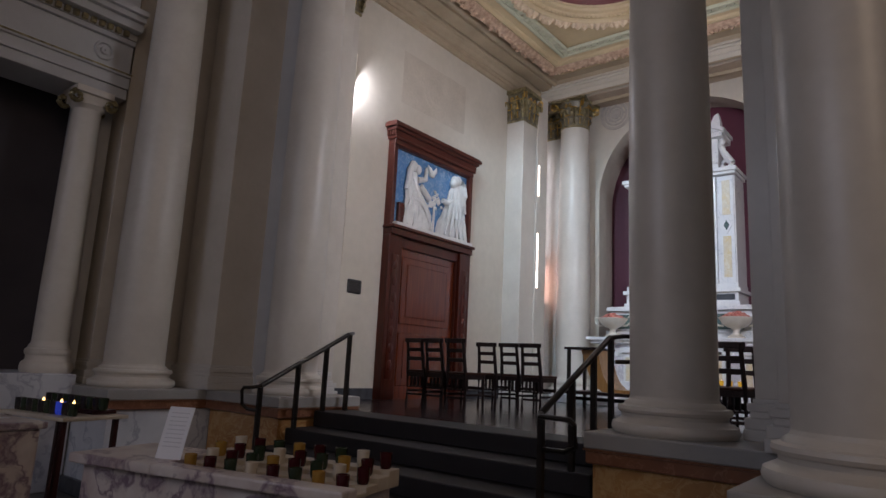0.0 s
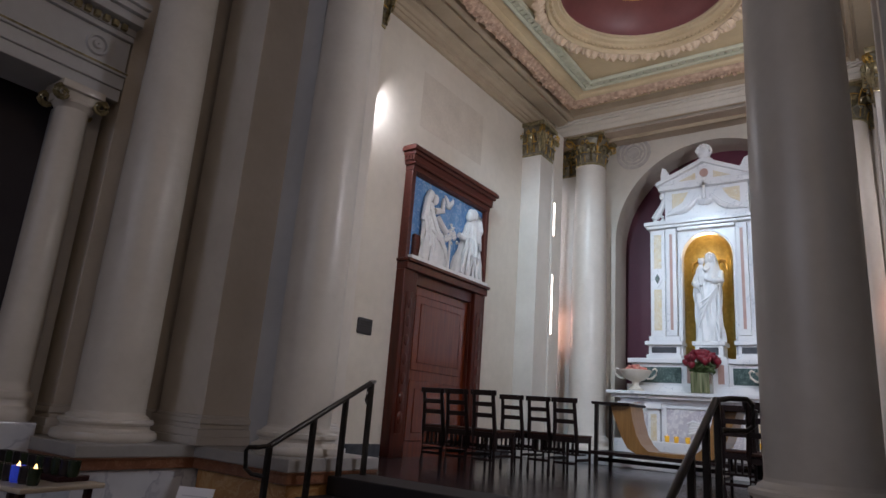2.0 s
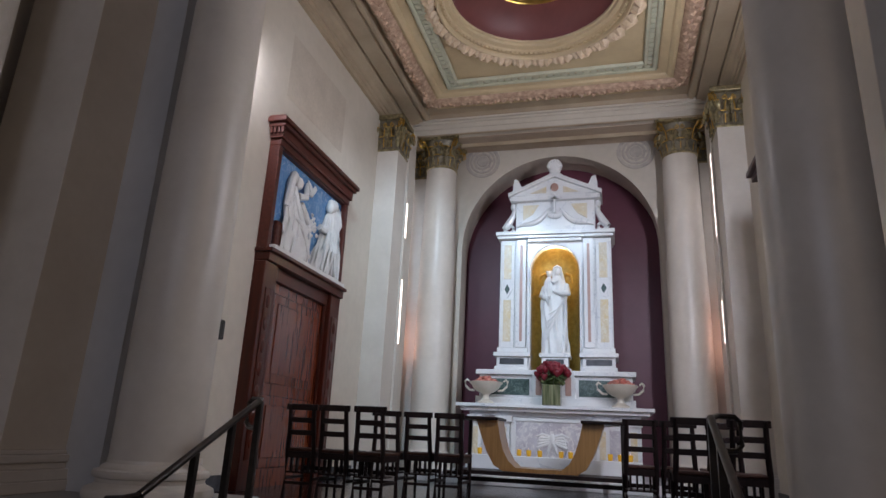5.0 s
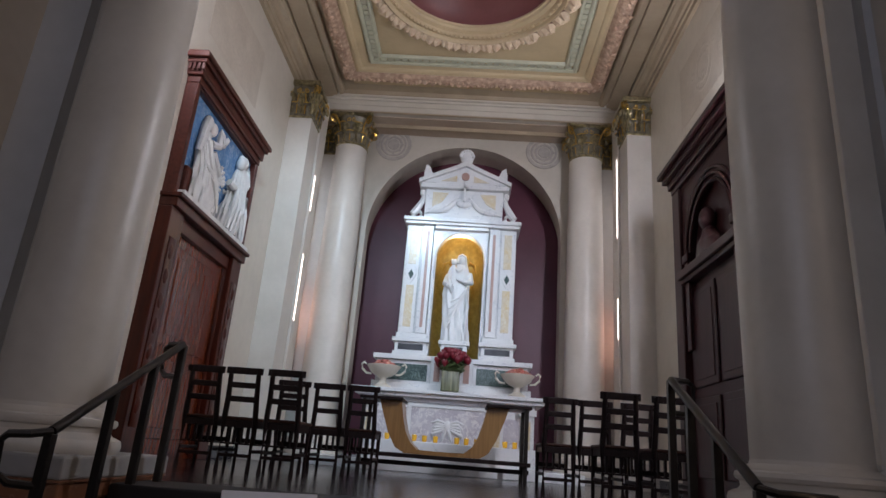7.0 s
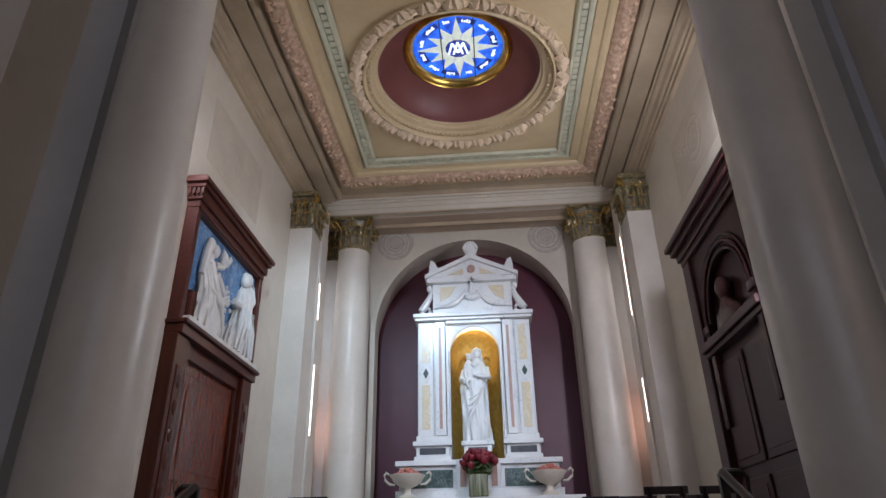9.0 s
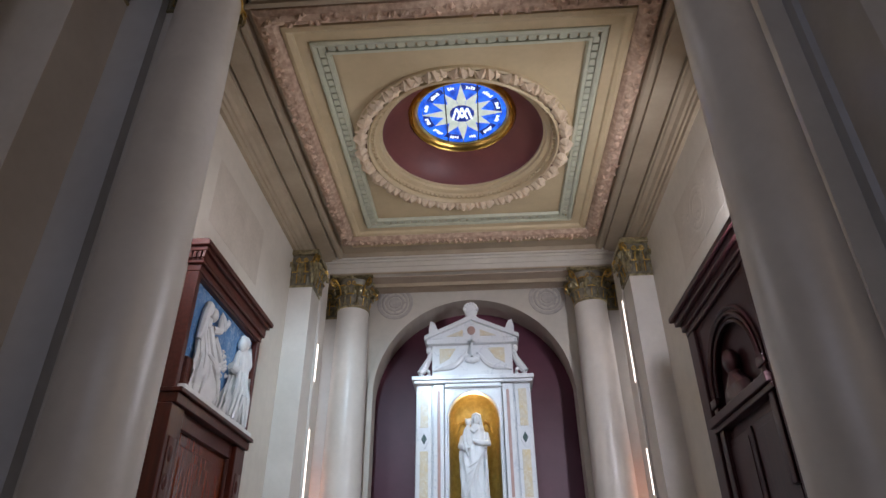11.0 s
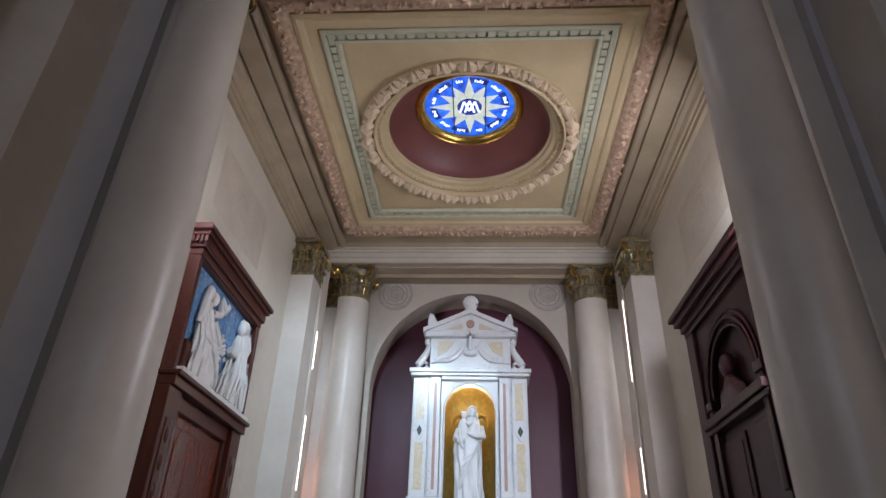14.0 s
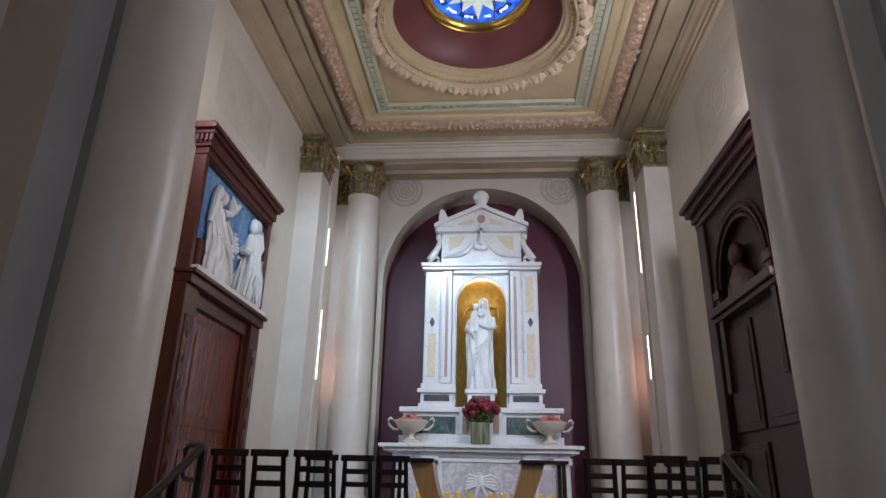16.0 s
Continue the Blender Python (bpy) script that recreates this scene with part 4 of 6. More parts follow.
handrail(-1.55, "dark bronze handrail with posts on the steps", -1, 0.15)
handrail(1.50, "dark bronze handrail with posts on the steps", 1, 0.29)

# ---- door with the glazed relief, west wall ----


DY0, DY1 = 6.12, 8.20
door = tagged(thing("door_1", pose(-WX, 0, 1.0), "closed mahogany door in a tall carved surround with a cornice", "door"), kind="structure")
bm = bmesh.new()
box(bm, 0, 0.15, DY0, DY0 + 0.30, -0.05, 2.40, 0.012)
box(bm, 0, 0.15, DY1 - 0.30, DY1, -0.05, 2.40, 0.012)
for y in (DY0 + 0.32, DY1 - 0.32):
    tube(bm, [(0.07, y, 0.0), (0.07, y, 2.24)], 0.022, 8)
box(bm, 0, 0.10, DY0 + 0.30, DY1 - 0.30, 2.24, 2.40, 0.008)
part("door_frame", bm, MAHOGANY, door, "carved mahogany surround")
bm = bmesh.new()
for y in (DY0 + 0.15, DY1 - 0.15):
    box(bm, 0.15, 0.16, y - 0.08, y + 0.08, 0.25, 2.1, 0.006)
    for k in range(7):
        ball(bm, (0.16, y, 0.45 + 0.25 * k), 0.05, 0.35, 1, 1.6, 10, 6)
part("carving", bm, MAHOGANY, door, "carved rosettes down the jambs", smooth=True)
bm = boxes([(0, 0.045, DY0 + 0.30, DY1 - 0.30, -0.05, 2.24)])
for z0, z1 in ((0.15, 0.95), (1.08, 2.12)):
    box(bm, 0.045, 0.06, DY0 + 0.42, DY1 - 0.42, z0, z1, 0.012)
    box(bm, 0.06, 0.07, DY0 + 0.54, DY1 - 0.54, z0 + 0.11, z1 - 0.11, 0.008)
leaf = part("door_leaf", bm, DOORRED, door, "panelled mahogany leaf")
bm = bmesh.new()
box(bm, 0, 0.14, DY0, DY0 + 0.085, 2.54, 3.82, 0.012)
box(bm, 0, 0.14, DY1 - 0.085, DY1, 2.54, 3.82, 0.012)
box(bm, 0, 0.12, DY0 + 0.085, DY1 - 0.085, 3.80, 3.90, 0.01)
part("relief_frame", bm, MAHOGANY_RED, door, "red mahogany frame")
bm = bmesh.new()
for x1, e, z0, z1 in ((0.15, 0.0, 3.82, 3.90), (0.18, 0.03, 3.90, 3.94), (0.22, 0.07, 4.03, 4.08), (0.25, 0.11, 4.08, 4.14), (0.22, 0.09, 4.14, 4.17)):
    box(bm, 0, x1, DY0 - e, DY1 + e, z0, z1, 0.01)
box(bm, 0, 0.18, DY0 - 0.03, DY1 + 0.03, 3.94, 4.03)
for k in range(4):
    box(bm, 0.02 + k * 0.05, 0.05 + k * 0.05, DY0 - 0.065, DY0 - 0.03, 3.95, 4.025)
part("door_cornice", bm, MAHOGANY_RED, door, "projecting dentilled mahogany cornice")
part("shelf", boxes([(0, 0.23, DY0 - 0.02, DY1 + 0.02, 2.50, 2.545), (0, 0.19, DY0, DY1, 2.40, 2.50)], 0.008), MAHOGANY, door)

relief = thing("glazed_relief", pose(-WX + 0.02, DY0 + 0.085, 3.545) @ Matrix.Diagonal((1, 1.085, 1.06, 1)), "blue and white glazed terracotta relief of seated figures", "relief panel")
RW, RH = (DY1 - DY0 - 0.17) / 1.085, 1.18
part("background", boxes([(0, 0.04, 0.0, RW, 0.05, RH)], 0.004), BLUEGLAZE, relief, "blue glazed ground")
part("ledge", boxes([(0, 0.20, -0.03, RW + 0.03, 0.0, 0.05)], 0.01), WHITEGLAZE, relief, "white glazed ledge")
bm = bmesh.new()
drapery(bm, [(0.05, 0.09, 0.50, 0.07, 0.30, 1.2), (0.30, 0.10, 0.50, 0.09, 0.27, 1.2), (0.48, 0.10, 0.46, 0.08, 0.20, 1.0), (0.70, 0.08, 0.37, 0.06, 0.12, 0.8), (0.84, 0.07, 0.39, 0.05, 0.085, 0.5), (0.90, 0.07, 0.42, 0.04, 0.06, 0.2)], 13, 0.10)
ball(bm, (0.10, 0.47, 0.96), 0.066, 0.8, 0.9, 1.2)
ball(bm, (0.07, 0.40, 1.00), 0.085, 0.6, 1.0, 1.05)
tube(bm, [(0.08, 0.38, 1.05), (0.09, 0.31, 0.94), (0.09, 0.29, 0.78), (0.09, 0.24, 0.60)], [0.03, 0.05, 0.05, 0.03], 8)
for k in range(4):
    tube(bm, [(0.16, 0.36 + 0.05 * k, 0.50 - 0.03 * k), (0.19, 0.50 + 0.05 * k, 0.44 - 0.05 * k), (0.17, 0.62 + 0.04 * k, 0.30 - 0.06 * k), (0.14, 0.60 + 0.05 * k, 0.06)], [0.018, 0.035, 0.03, 0.02], 6)
tube(bm, [(0.12, 0.52, 0.72), (0.14, 0.62, 0.62), (0.12, 0.74, 0.56)], 0.045, 8)
tube(bm, [(0.10, 0.48, 0.80), (0.13, 0.62, 0.84), (0.10, 0.66, 0.98), (0.09, 0.67, 1.05)], [0.05, 0.04, 0.03, 0.012], 8)
tube(bm, [(0.14, 0.36, 0.78), (0.17, 0.46, 0.52), (0.16, 0.62, 0.40), (0.14, 0.68, 0.10)], [0.03, 0.045, 0.05, 0.03], 8)
part("seated_figure", bm, WHITEGLAZE, relief, "white glazed seated draped figure", smooth=True)
bm = bmesh.new()
drapery(bm, [(0.05, 0.09, 1.36, 0.08, 0.36, 1.2), (0.30, 0.10, 1.36, 0.09, 0.30, 1.2), (0.60, 0.09, 1.40, 0.08, 0.20, 1.0), (0.84, 0.08, 1.42, 0.06, 0.14, 0.6), (0.92, 0.08, 1.40, 0.04, 0.08, 0.2)], 15, 0.10)
ball(bm, (0.10, 1.33, 0.97), 0.07, 0.8, 0.9, 1.2)
ball(bm, (0.08, 1.40, 1.03), 0.09, 0.6, 1.0, 1.0)
for k in range(5):
    tube(bm, [(0.17, 1.22 + 0.08 * k, 0.62), (0.20, 1.14 + 0.09 * k, 0.36), (0.18, 1.10 + 0.12 * k, 0.07)], [0.018, 0.035, 0.02], 6)
drapery(bm, [(0.55, 0.06, 1.58, 0.05, 0.16, 0.9), (0.85, 0.06, 1.56, 0.05, 0.13, 0.8), (0.98, 0.06, 1.52, 0.04, 0.08, 0.4)], 9, 0.1)
ball(bm, (0.08, 1.48, 1.05), 0.08, 0.7, 0.9, 1.1)
tube(bm, [(0.12, 1.28, 0.66), (0.14, 1.16, 0.60), (0.12, 1.06, 0.62)], 0.045, 8)
for k in range(5):
    tube(bm, [(0.06, 1.50 + 0.05 * k, 0.62 + 0.04 * k), (0.07, 1.53 + 0.045 * k, 0.85), (0.06, 1.50 + 0.05 * k, 1.14 - 0.02 * k)], [0.026, 0.042, 0.018], 6)
part("kneeling_figure", bm, WHITEGLAZE, relief, "white glazed kneeling draped figures", smooth=True)
bm = bmesh.new()
ball(bm, (0.06, 0.84, 0.98), 0.06, 0.5, 1.0, 0.7)
for s in (-1, 1):
    tube(bm, [(0.06, 0.84, 0.98), (0.07, 0.84 + s * 0.07, 1.06), (0.06, 0.84 + s * 0.10, 1.12)], [0.04, 0.035, 0.008], 6)
part("dove", bm, WHITEGLAZE, relief, "white dove", smooth=True)
bm = bmesh.new()
r5 = random.Random(11)
tube(bm, [(0.05, 0.92, 0.05), (0.06, 0.93, 0.4), (0.05, 0.92, 0.62)], [0.03, 0.02, 0.01], 6)
for k in range(34):
    y, z = 0.92 + r5.gauss(0, 0.09), 0.56 + r5.gauss(0, 0.08)
    curled_leaf(bm, Matrix.Translation((0.05, y, z)) @ Matrix.Rotation(r5.uniform(0, 6.28), 4, "X") @ Matrix.Rotation(math.pi / 2, 4, "Y"), 0.07)
part("lily", bm, WHITEGLAZE, relief, "white glazed lily plant")
part("stool", boxes([(0.03, 0.10, 0.10, 0.24, 0.05, 0.38)], 0.03), MAHOGANY_RED, relief, "dark red stool")

plaque = thing("wall_plaque", pose(-WX, 5.60, 2.53), "small dark metal plaque on the plaster wall", "plaque")
part("plate", boxes([(0, 0.02, -0.13, 0.13, -0.10, 0.10)], 0.02), PLAQUE, plaque)
part("writing", boxes([(0.02, 0.022, -0.10, 0.10, 0.05 - 0.03 * k, 0.062 - 0.03 * k) for k in range(5)]), IRON, plaque, "unreadable lines of writing")

# ---- dark carved confessional, east wall ----
CY0, CY1 = 5.9, 8.16
conf = thing("confessional", pose(WX, 0, 1.04), "dark carved wooden confessional front with an arched niche", "confessional")
bm = bmesh.new()
box(bm, -0.14, 0, CY0, CY0 + 0.26, -0.09, 3.66, 0.012)
box(bm, -0.14, 0, CY1 - 0.26, CY1, -0.09, 3.66, 0.012)
part("jamb", bm, DARKWOOD, conf, "dark wooden jambs")
bm = bmesh.new()
for x1, e, z0, z1 in ((0.15, 0.0, 3.66, 3.74), (0.18, 0.04, 3.74, 3.84), (0.24, 0.09, 3.84, 3.92), (0.29, 0.14, 3.92, 3.99), (0.26, 0.12, 3.99, 4.03)):
    box(bm, -x1, 0, CY0 - e, CY1 + e, z0, z1, 0.012)
part("confessional_cornice", bm, DARKWOOD, conf, "projecting dark cornice")
bm = bmesh.new()
cy, cz, ro, half = (CY0 + CY1) / 2, 2.72, 0.66, (CY1 - CY0) / 2 - 0.26
arc = [(cy + ro * math.cos(math.pi * k / 20), cz + ro * math.sin(math.pi * k / 20)) for k in range(21)]
prism(bm, [(cy + half, 1.55), (cy + half, 3.66), (cy, 3.66)] + list(reversed(arc[:11])) + [(cy + ro, 1.55)], "X", -0.10, 0)
prism(bm, [(cy, 3.66), (cy - half, 3.66), (cy - half, 1.55), (cy - ro, 1.55)] + list(reversed(arc[10:])), "X", -0.10, 0)
part("arch_panel", bm, DARKWOOD, conf)
bm = bmesh.new()
for rr, xx in ((ro + 0.05, -0.12), (ro + 0.12, -0.11), (ro - 0.03, -0.10)):
    tube(bm, [(xx, cy + rr * math.cos(math.pi * k / 24), cz + rr * math.sin(math.pi * k / 24)) for k in range(25)], 0.022, 6)
for s in (-1, 1):
    box(bm, -0.15, -0.1, cy + s * (ro + 0.06) - 0.09, cy + s * (ro + 0.06) + 0.09, cz - 0.10, cz, 0.01)
    box(bm, -0.13, -0.1, cy + s * (ro + 0.06) - 0.06, cy + s * (ro + 0.06) + 0.06, 1.55, cz - 0.1, 0.01)
part("arch_moulding", bm, DARKWOOD, conf, smooth=True)
part("niche_back", boxes([(-0.02, 0, cy - half, cy + half, 0, 3.5)]), DARKWOOD, conf)
bm = bmesh.new()
ball(bm, (-0.10, cy + 0.05, cz + 0.22), 0.13, 0.7, 0.85, 1.1, 16, 12)
drapery(bm, [(cz - 0.22, -0.09, cy + 0.05, 0.10, 0.36, 0.5), (cz - 0.06, -0.09, cy + 0.05, 0.10, 0.30, 0.5), (cz + 0.06, -0.09, cy + 0.05, 0.07, 0.12, 0.3), (cz + 0.12, -0.09, cy + 0.05, 0.05, 0.07, 0.1)], 7, 0.05)
part("carved_bust", bm, DARKWOOD, conf, "dark carved half-length bust", smooth=True)
part("bust_shelf", boxes([(-0.20, 0, cy - half, cy + half, cz - 0.30, cz - 0.20), (-0.16, 0, cy - half, cy + half, cz - 0.36, cz - 0.30)], 0.012), DARKWOOD, conf)
bm = boxes([(-0.05, 0, cy - half, cy + half, -0.09, 2.36)])
for y0, y1 in ((cy - half + 0.06, cy - 0.04), (cy + 0.04, cy + half - 0.06)):
    for z0, z1 in ((0.15, 1.0), (1.12, 2.25)):
        box(bm, -0.075, -0.05, y0, y1, z0, z1, 0.015)
        box(bm, -0.085, -0.075, y0 + 0.08, y1 - 0.08, z0 + 0.08, z1 - 0.08, 0.006)
part("door_leaf", bm, DARKWOOD, conf, "dark panelled doors")

# ---- baseboards ----
structure("baseboard", boxes([(-WX, -WX + 0.03, 4.95, DY0 - 0.02, PZ, PZ + 0.16), (-WX, -WX + 0.03, DY1 + 0.02, 9.48, PZ, PZ + 0.16), (WX - 0.03, WX, CY1 + 0.02, 9.48, PZ, PZ + 0.16), (WX - 0.03, WX, 4.95, CY0 - 0.02, PZ, PZ + 0.16)], 0.006), BLACK, "dark stone baseboard along the plaster walls")

# ---- the altar ----
structure("predella", boxes([(-1.95, 1.95, 9.55, 12.2, PZ, PZ + 0.14)], 0.012), MARBLE, "white marble step under the altar")
altar = thing("altar", pose(0, 10.12, PZ + 0.14) @ Matrix.Diagonal((0.94, 1, 1, 1)), "white marble altar with coloured inlay and a tall aedicule", "altar")
A0 = PZ + 0.14


def rel(rows, bevel=0.006):
    """Boxes given in world depth and height, kept in the altar's own frame."""
    return boxes([(a, b, c - 10.12, d - 10.12, e - A0, f - A0) for a, b, c, d, e, f in rows], bevel)


part("altar_block", rel([(-1.40, 1.40, 10.30, 11.3, A0, 2.02), (-1.42, 1.42, 10.24, 10.34, A0, A0 + 0.12)]), MARBLE, altar)
mensa = part("mensa", rel([(-1.61, 1.61, 10.10, 11.2, 2.075, 2.13), (-1.54, 1.54, 10.16, 11.2, 2.02, 2.075)], 0.008), MARBLE, altar, "thick white marble table slab")
part("apron", rel([(-1.40, 1.40, 10.26, 10.32, 1.95, 2.02)]), PANELMARBLE, altar, "grey marble band under the slab")
part("relief_panel", rel([(-0.60, 0.60, 10.27, 10.30, 1.36, 1.88)], 0.004), VIOLET, altar, "violet breccia panel")
part("relief_border", rel([(-0.68, 0.68, 10.25, 10.30, 1.88, 1.93), (-0.68, 0.68, 10.25, 10.30, 1.30, 1.36), (-0.68, -0.60, 10.25, 10.30, 1.36, 1.88), (0.60, 0.68, 10.25, 10.30, 1.36, 1.88)]), MARBLE, altar)
for x in (-1.28, -0.80, 0.80, 1.28):
    p = part("pilaster", rel([(x - 0.10, x + 0.10, 10.22, 10.30, A0 + 0.12, 1.86), (x - 0.14, x + 0.14, 10.17, 10.30, 1.86, 1.95), (x - 0.12, x + 0.12, 10.20, 10.30, A0 + 0.12, A0 + 0.2)]), MARBLE, altar)
    part("inlay", rel([(x - 0.05, x + 0.05, 10.212, 10.222, A0 + 0.28, 1.78)], 0.002), ONYX, p, "yellow onyx strip")
for x0, x1 in ((-1.17, -0.91), (0.91, 1.17)):
    part("inlay", rel([(x0, x1, 10.285, 10.302, A0 + 0.25, 1.80)], 0.003), VIOLET, altar, "violet breccia panel")
bm = bmesh.new()
ball(bm, (0, 0.13, 1.62 - A0), 0.06, 1, 0.5, 1.5)
for s in (-1, 1):
    for k in range(5):
        tube(bm, [(s * 0.03, 0.14, 1.66 - A0 - 0.02 * k), (s * (0.16 + 0.02 * k), 0.13, 1.70 - A0 - 0.05 * k), (s * (0.27 - 0.02 * k), 0.14, 1.66 - A0 - 0.075 * k)], [0.03, 0.028, 0.008], 6)
    tube(bm, [(s * 0.02, 0.14, 1.58 - A0), (s * 0.06, 0.13, 1.47 - A0), (s * 0.08, 0.14, 1.40 - A0)], [0.035, 0.03, 0.01], 6)
part("pelican_relief", bm, MARBLE, altar, "white carved bird with spread wings", smooth=True)

# gradine
part("gradine", rel([(-1.34, 1.34, 10.42, 11.3, 2.13, 2.26), (-1.30, 1.30, 10.55, 11.3, 2.24, 2.62), (-1.36, 1.36, 10.48, 11.3, 2.62, 2.70), (-0.36, 0.36, 10.46, 10.6, 2.24, 2.70)], 0.01), MARBLE, altar, "stepped white marble ledge")
for x0, x1 in ((-1.15, -0.42), (0.42, 1.15)):
    part("inlay", rel([(x0, x1, 10.54, 10.56, 2.30, 2.56)], 0.003), DARKGREEN, altar, "dark green marble panel")
for x0, x1 in ((-0.30, -0.20), (0.20, 0.30)):
    part("inlay", rel([(x0, x1, 10.45, 10.47, 2.30, 2.60)], 0.003), ROSE, altar)

# aedicule: two flanking piers with the gilded niche between
for s in (-1, 1):
    a, b = sorted((s * 0.50, s * 1.02))
    ped = part("pier_base", rel([(a - 0.05, b + 0.05, 10.66, 11.4, 2.70, 2.78), (a - 0.02, b + 0.02, 10.70, 11.4, 2.78, 2.94), (a - 0.07, b + 0.07, 10.64, 11.4, 2.94, 3.01), (a - 0.02, b + 0.02, 10.72, 11.4, 3.01, 3.10)], 0.01), MARBLE, altar)
    part("inlay", rel([(a + 0.04, b - 0.04, 10.69, 10.71, 2.81, 2.91)], 0.003), BLACK, ped, "dark marble strip")
    pier = part("pier", rel([(a, b, 10.78, 11.4, 3.10, 5.02)], 0.008), MARBLE, altar)
    c0, c1 = sorted((s * 0.74, s * 1.00))
    part("outer_shaft", rel([(c0, c1, 10.74, 10.78, 3.10, 5.0)], 0.006), MARBLE, pier)
    d0, d1 = sorted((s * 0.52, s * 0.70))
    part("inner_shaft", rel([(d0, d1, 10.70, 10.78, 3.10, 5.0)], 0.006), MARBLE, pier)
    e0, e1 = sorted((s * 0.585, s * 0.635))
    part("inlay", rel([(e0, e1, 10.693, 10.705, 3.2, 4.9)], 0.002), ROSE, pier, "rose marble strip")
    m = s * 0.87
    for z0, z1 in ((3.2, 3.92), (4.30, 4.92)):
        part("inlay", rel([(m - 0.07, m + 0.07, 10.733, 10.745, z0, z1)], 0.002), ONYX, pier, "yellow onyx panel")
    bm = bmesh.new()
    prism(bm, [(m - 0.10, 4.11 - A0), (m, 3.95 - A0), (m + 0.10, 4.11 - A0), (m, 4.27 - A0)], "Y", 0.600, 0.62)
    part("lozenge_border", bm, MARBLE, pier)
    bm = bmesh.new()
    prism(bm, [(m - 0.05, 4.11 - A0), (m, 4.02 - A0), (m + 0.05, 4.11 - A0), (m, 4.20 - A0)], "Y", 0.592, 0.605)
    part("lozenge", bm, DARKGREEN, pier, "dark green lozenge")
# front slab with the arched niche
NR, NZ = 0.44, 4.46
bm = bmesh.new()
arc = [(NR * math.cos(math.pi * k / 24), NZ + NR * math.sin(math.pi * k / 24)) for k in range(25)]
prism(bm, [(a, b - A0) for a, b in [(0, 5.02), (0.52, 5.02), (0.52, 2.72), (NR, 2.72)] + arc[:13]], "Y", 0.66, 0.80)
prism(bm, [(a, b - A0) for a, b in [(-NR, 2.72), (-0.52, 2.72), (-0.52, 5.02), (0, 5.02)] + arc[12:]], "Y", 0.66, 0.80)
part("niche_front", bm, MARBLE, altar)
bm = bmesh.new()
tube(bm, [(NR * 1.03, 0.66, 2.74 - A0)] + [(NR * 1.03 * math.cos(math.pi * k / 24), 0.66, NZ - A0 + NR * 1.03 * math.sin(math.pi * k / 24)) for k in range(25)] + [(-NR * 1.03, 0.66, 2.74 - A0)], 0.018, 8)
part("niche_edge", bm, MARBLE, altar, smooth=True)
bm = bmesh.new()
rows = [[(NR * 0.995 * math.cos(math.pi * k / 20), 0.80 + 0.36 * math.sin(math.pi * k / 20), z - A0) for k in range(21)] for z in (2.70, NZ)]
for q in range(1, 9):
    w = math.pi / 2 * q / 8
    rows.append([(NR * 0.995 * math.cos(w) * math.cos(math.pi * k / 20), 0.80 + 0.36 * math.cos(w) * math.sin(math.pi * k / 20), NZ - A0 + NR * 0.995 * math.sin(w)) for k in range(21)])
grid = [[bm.verts.new(p) for p in r] for r in rows]
for g, h in zip(grid, grid[1:]):
    for k in range(20):
        bm.faces.new((g[k], g[k + 1], h[k + 1], h[k]))
part("niche_shell", bm, MOSAIC, altar, "gold mosaic niche", smooth=True)
# gold arcs modelled in place of the highlights high in the niche
for s in (-1, 1):
    bm = bmesh.new()
    tube(bm, [(s * 0.13, 0.87, 4.36 - A0), (s * 0.20, 0.85, 4.43 - A0), (s * 0.27, 0.84, 4.39 - A0), (s * 0.31, 0.84, 4.25 - A0)], [0.016, 0.036, 0.038, 0.012], 8)
    part("niche_glint", bm, GOLD, altar, "gold arc shaped as a highlight in the niche", smooth=True)
part("back_block", rel([(-1.0, 1.0, 11.32, 11.5, 2.7, 5.02)]), MARBLE, altar)
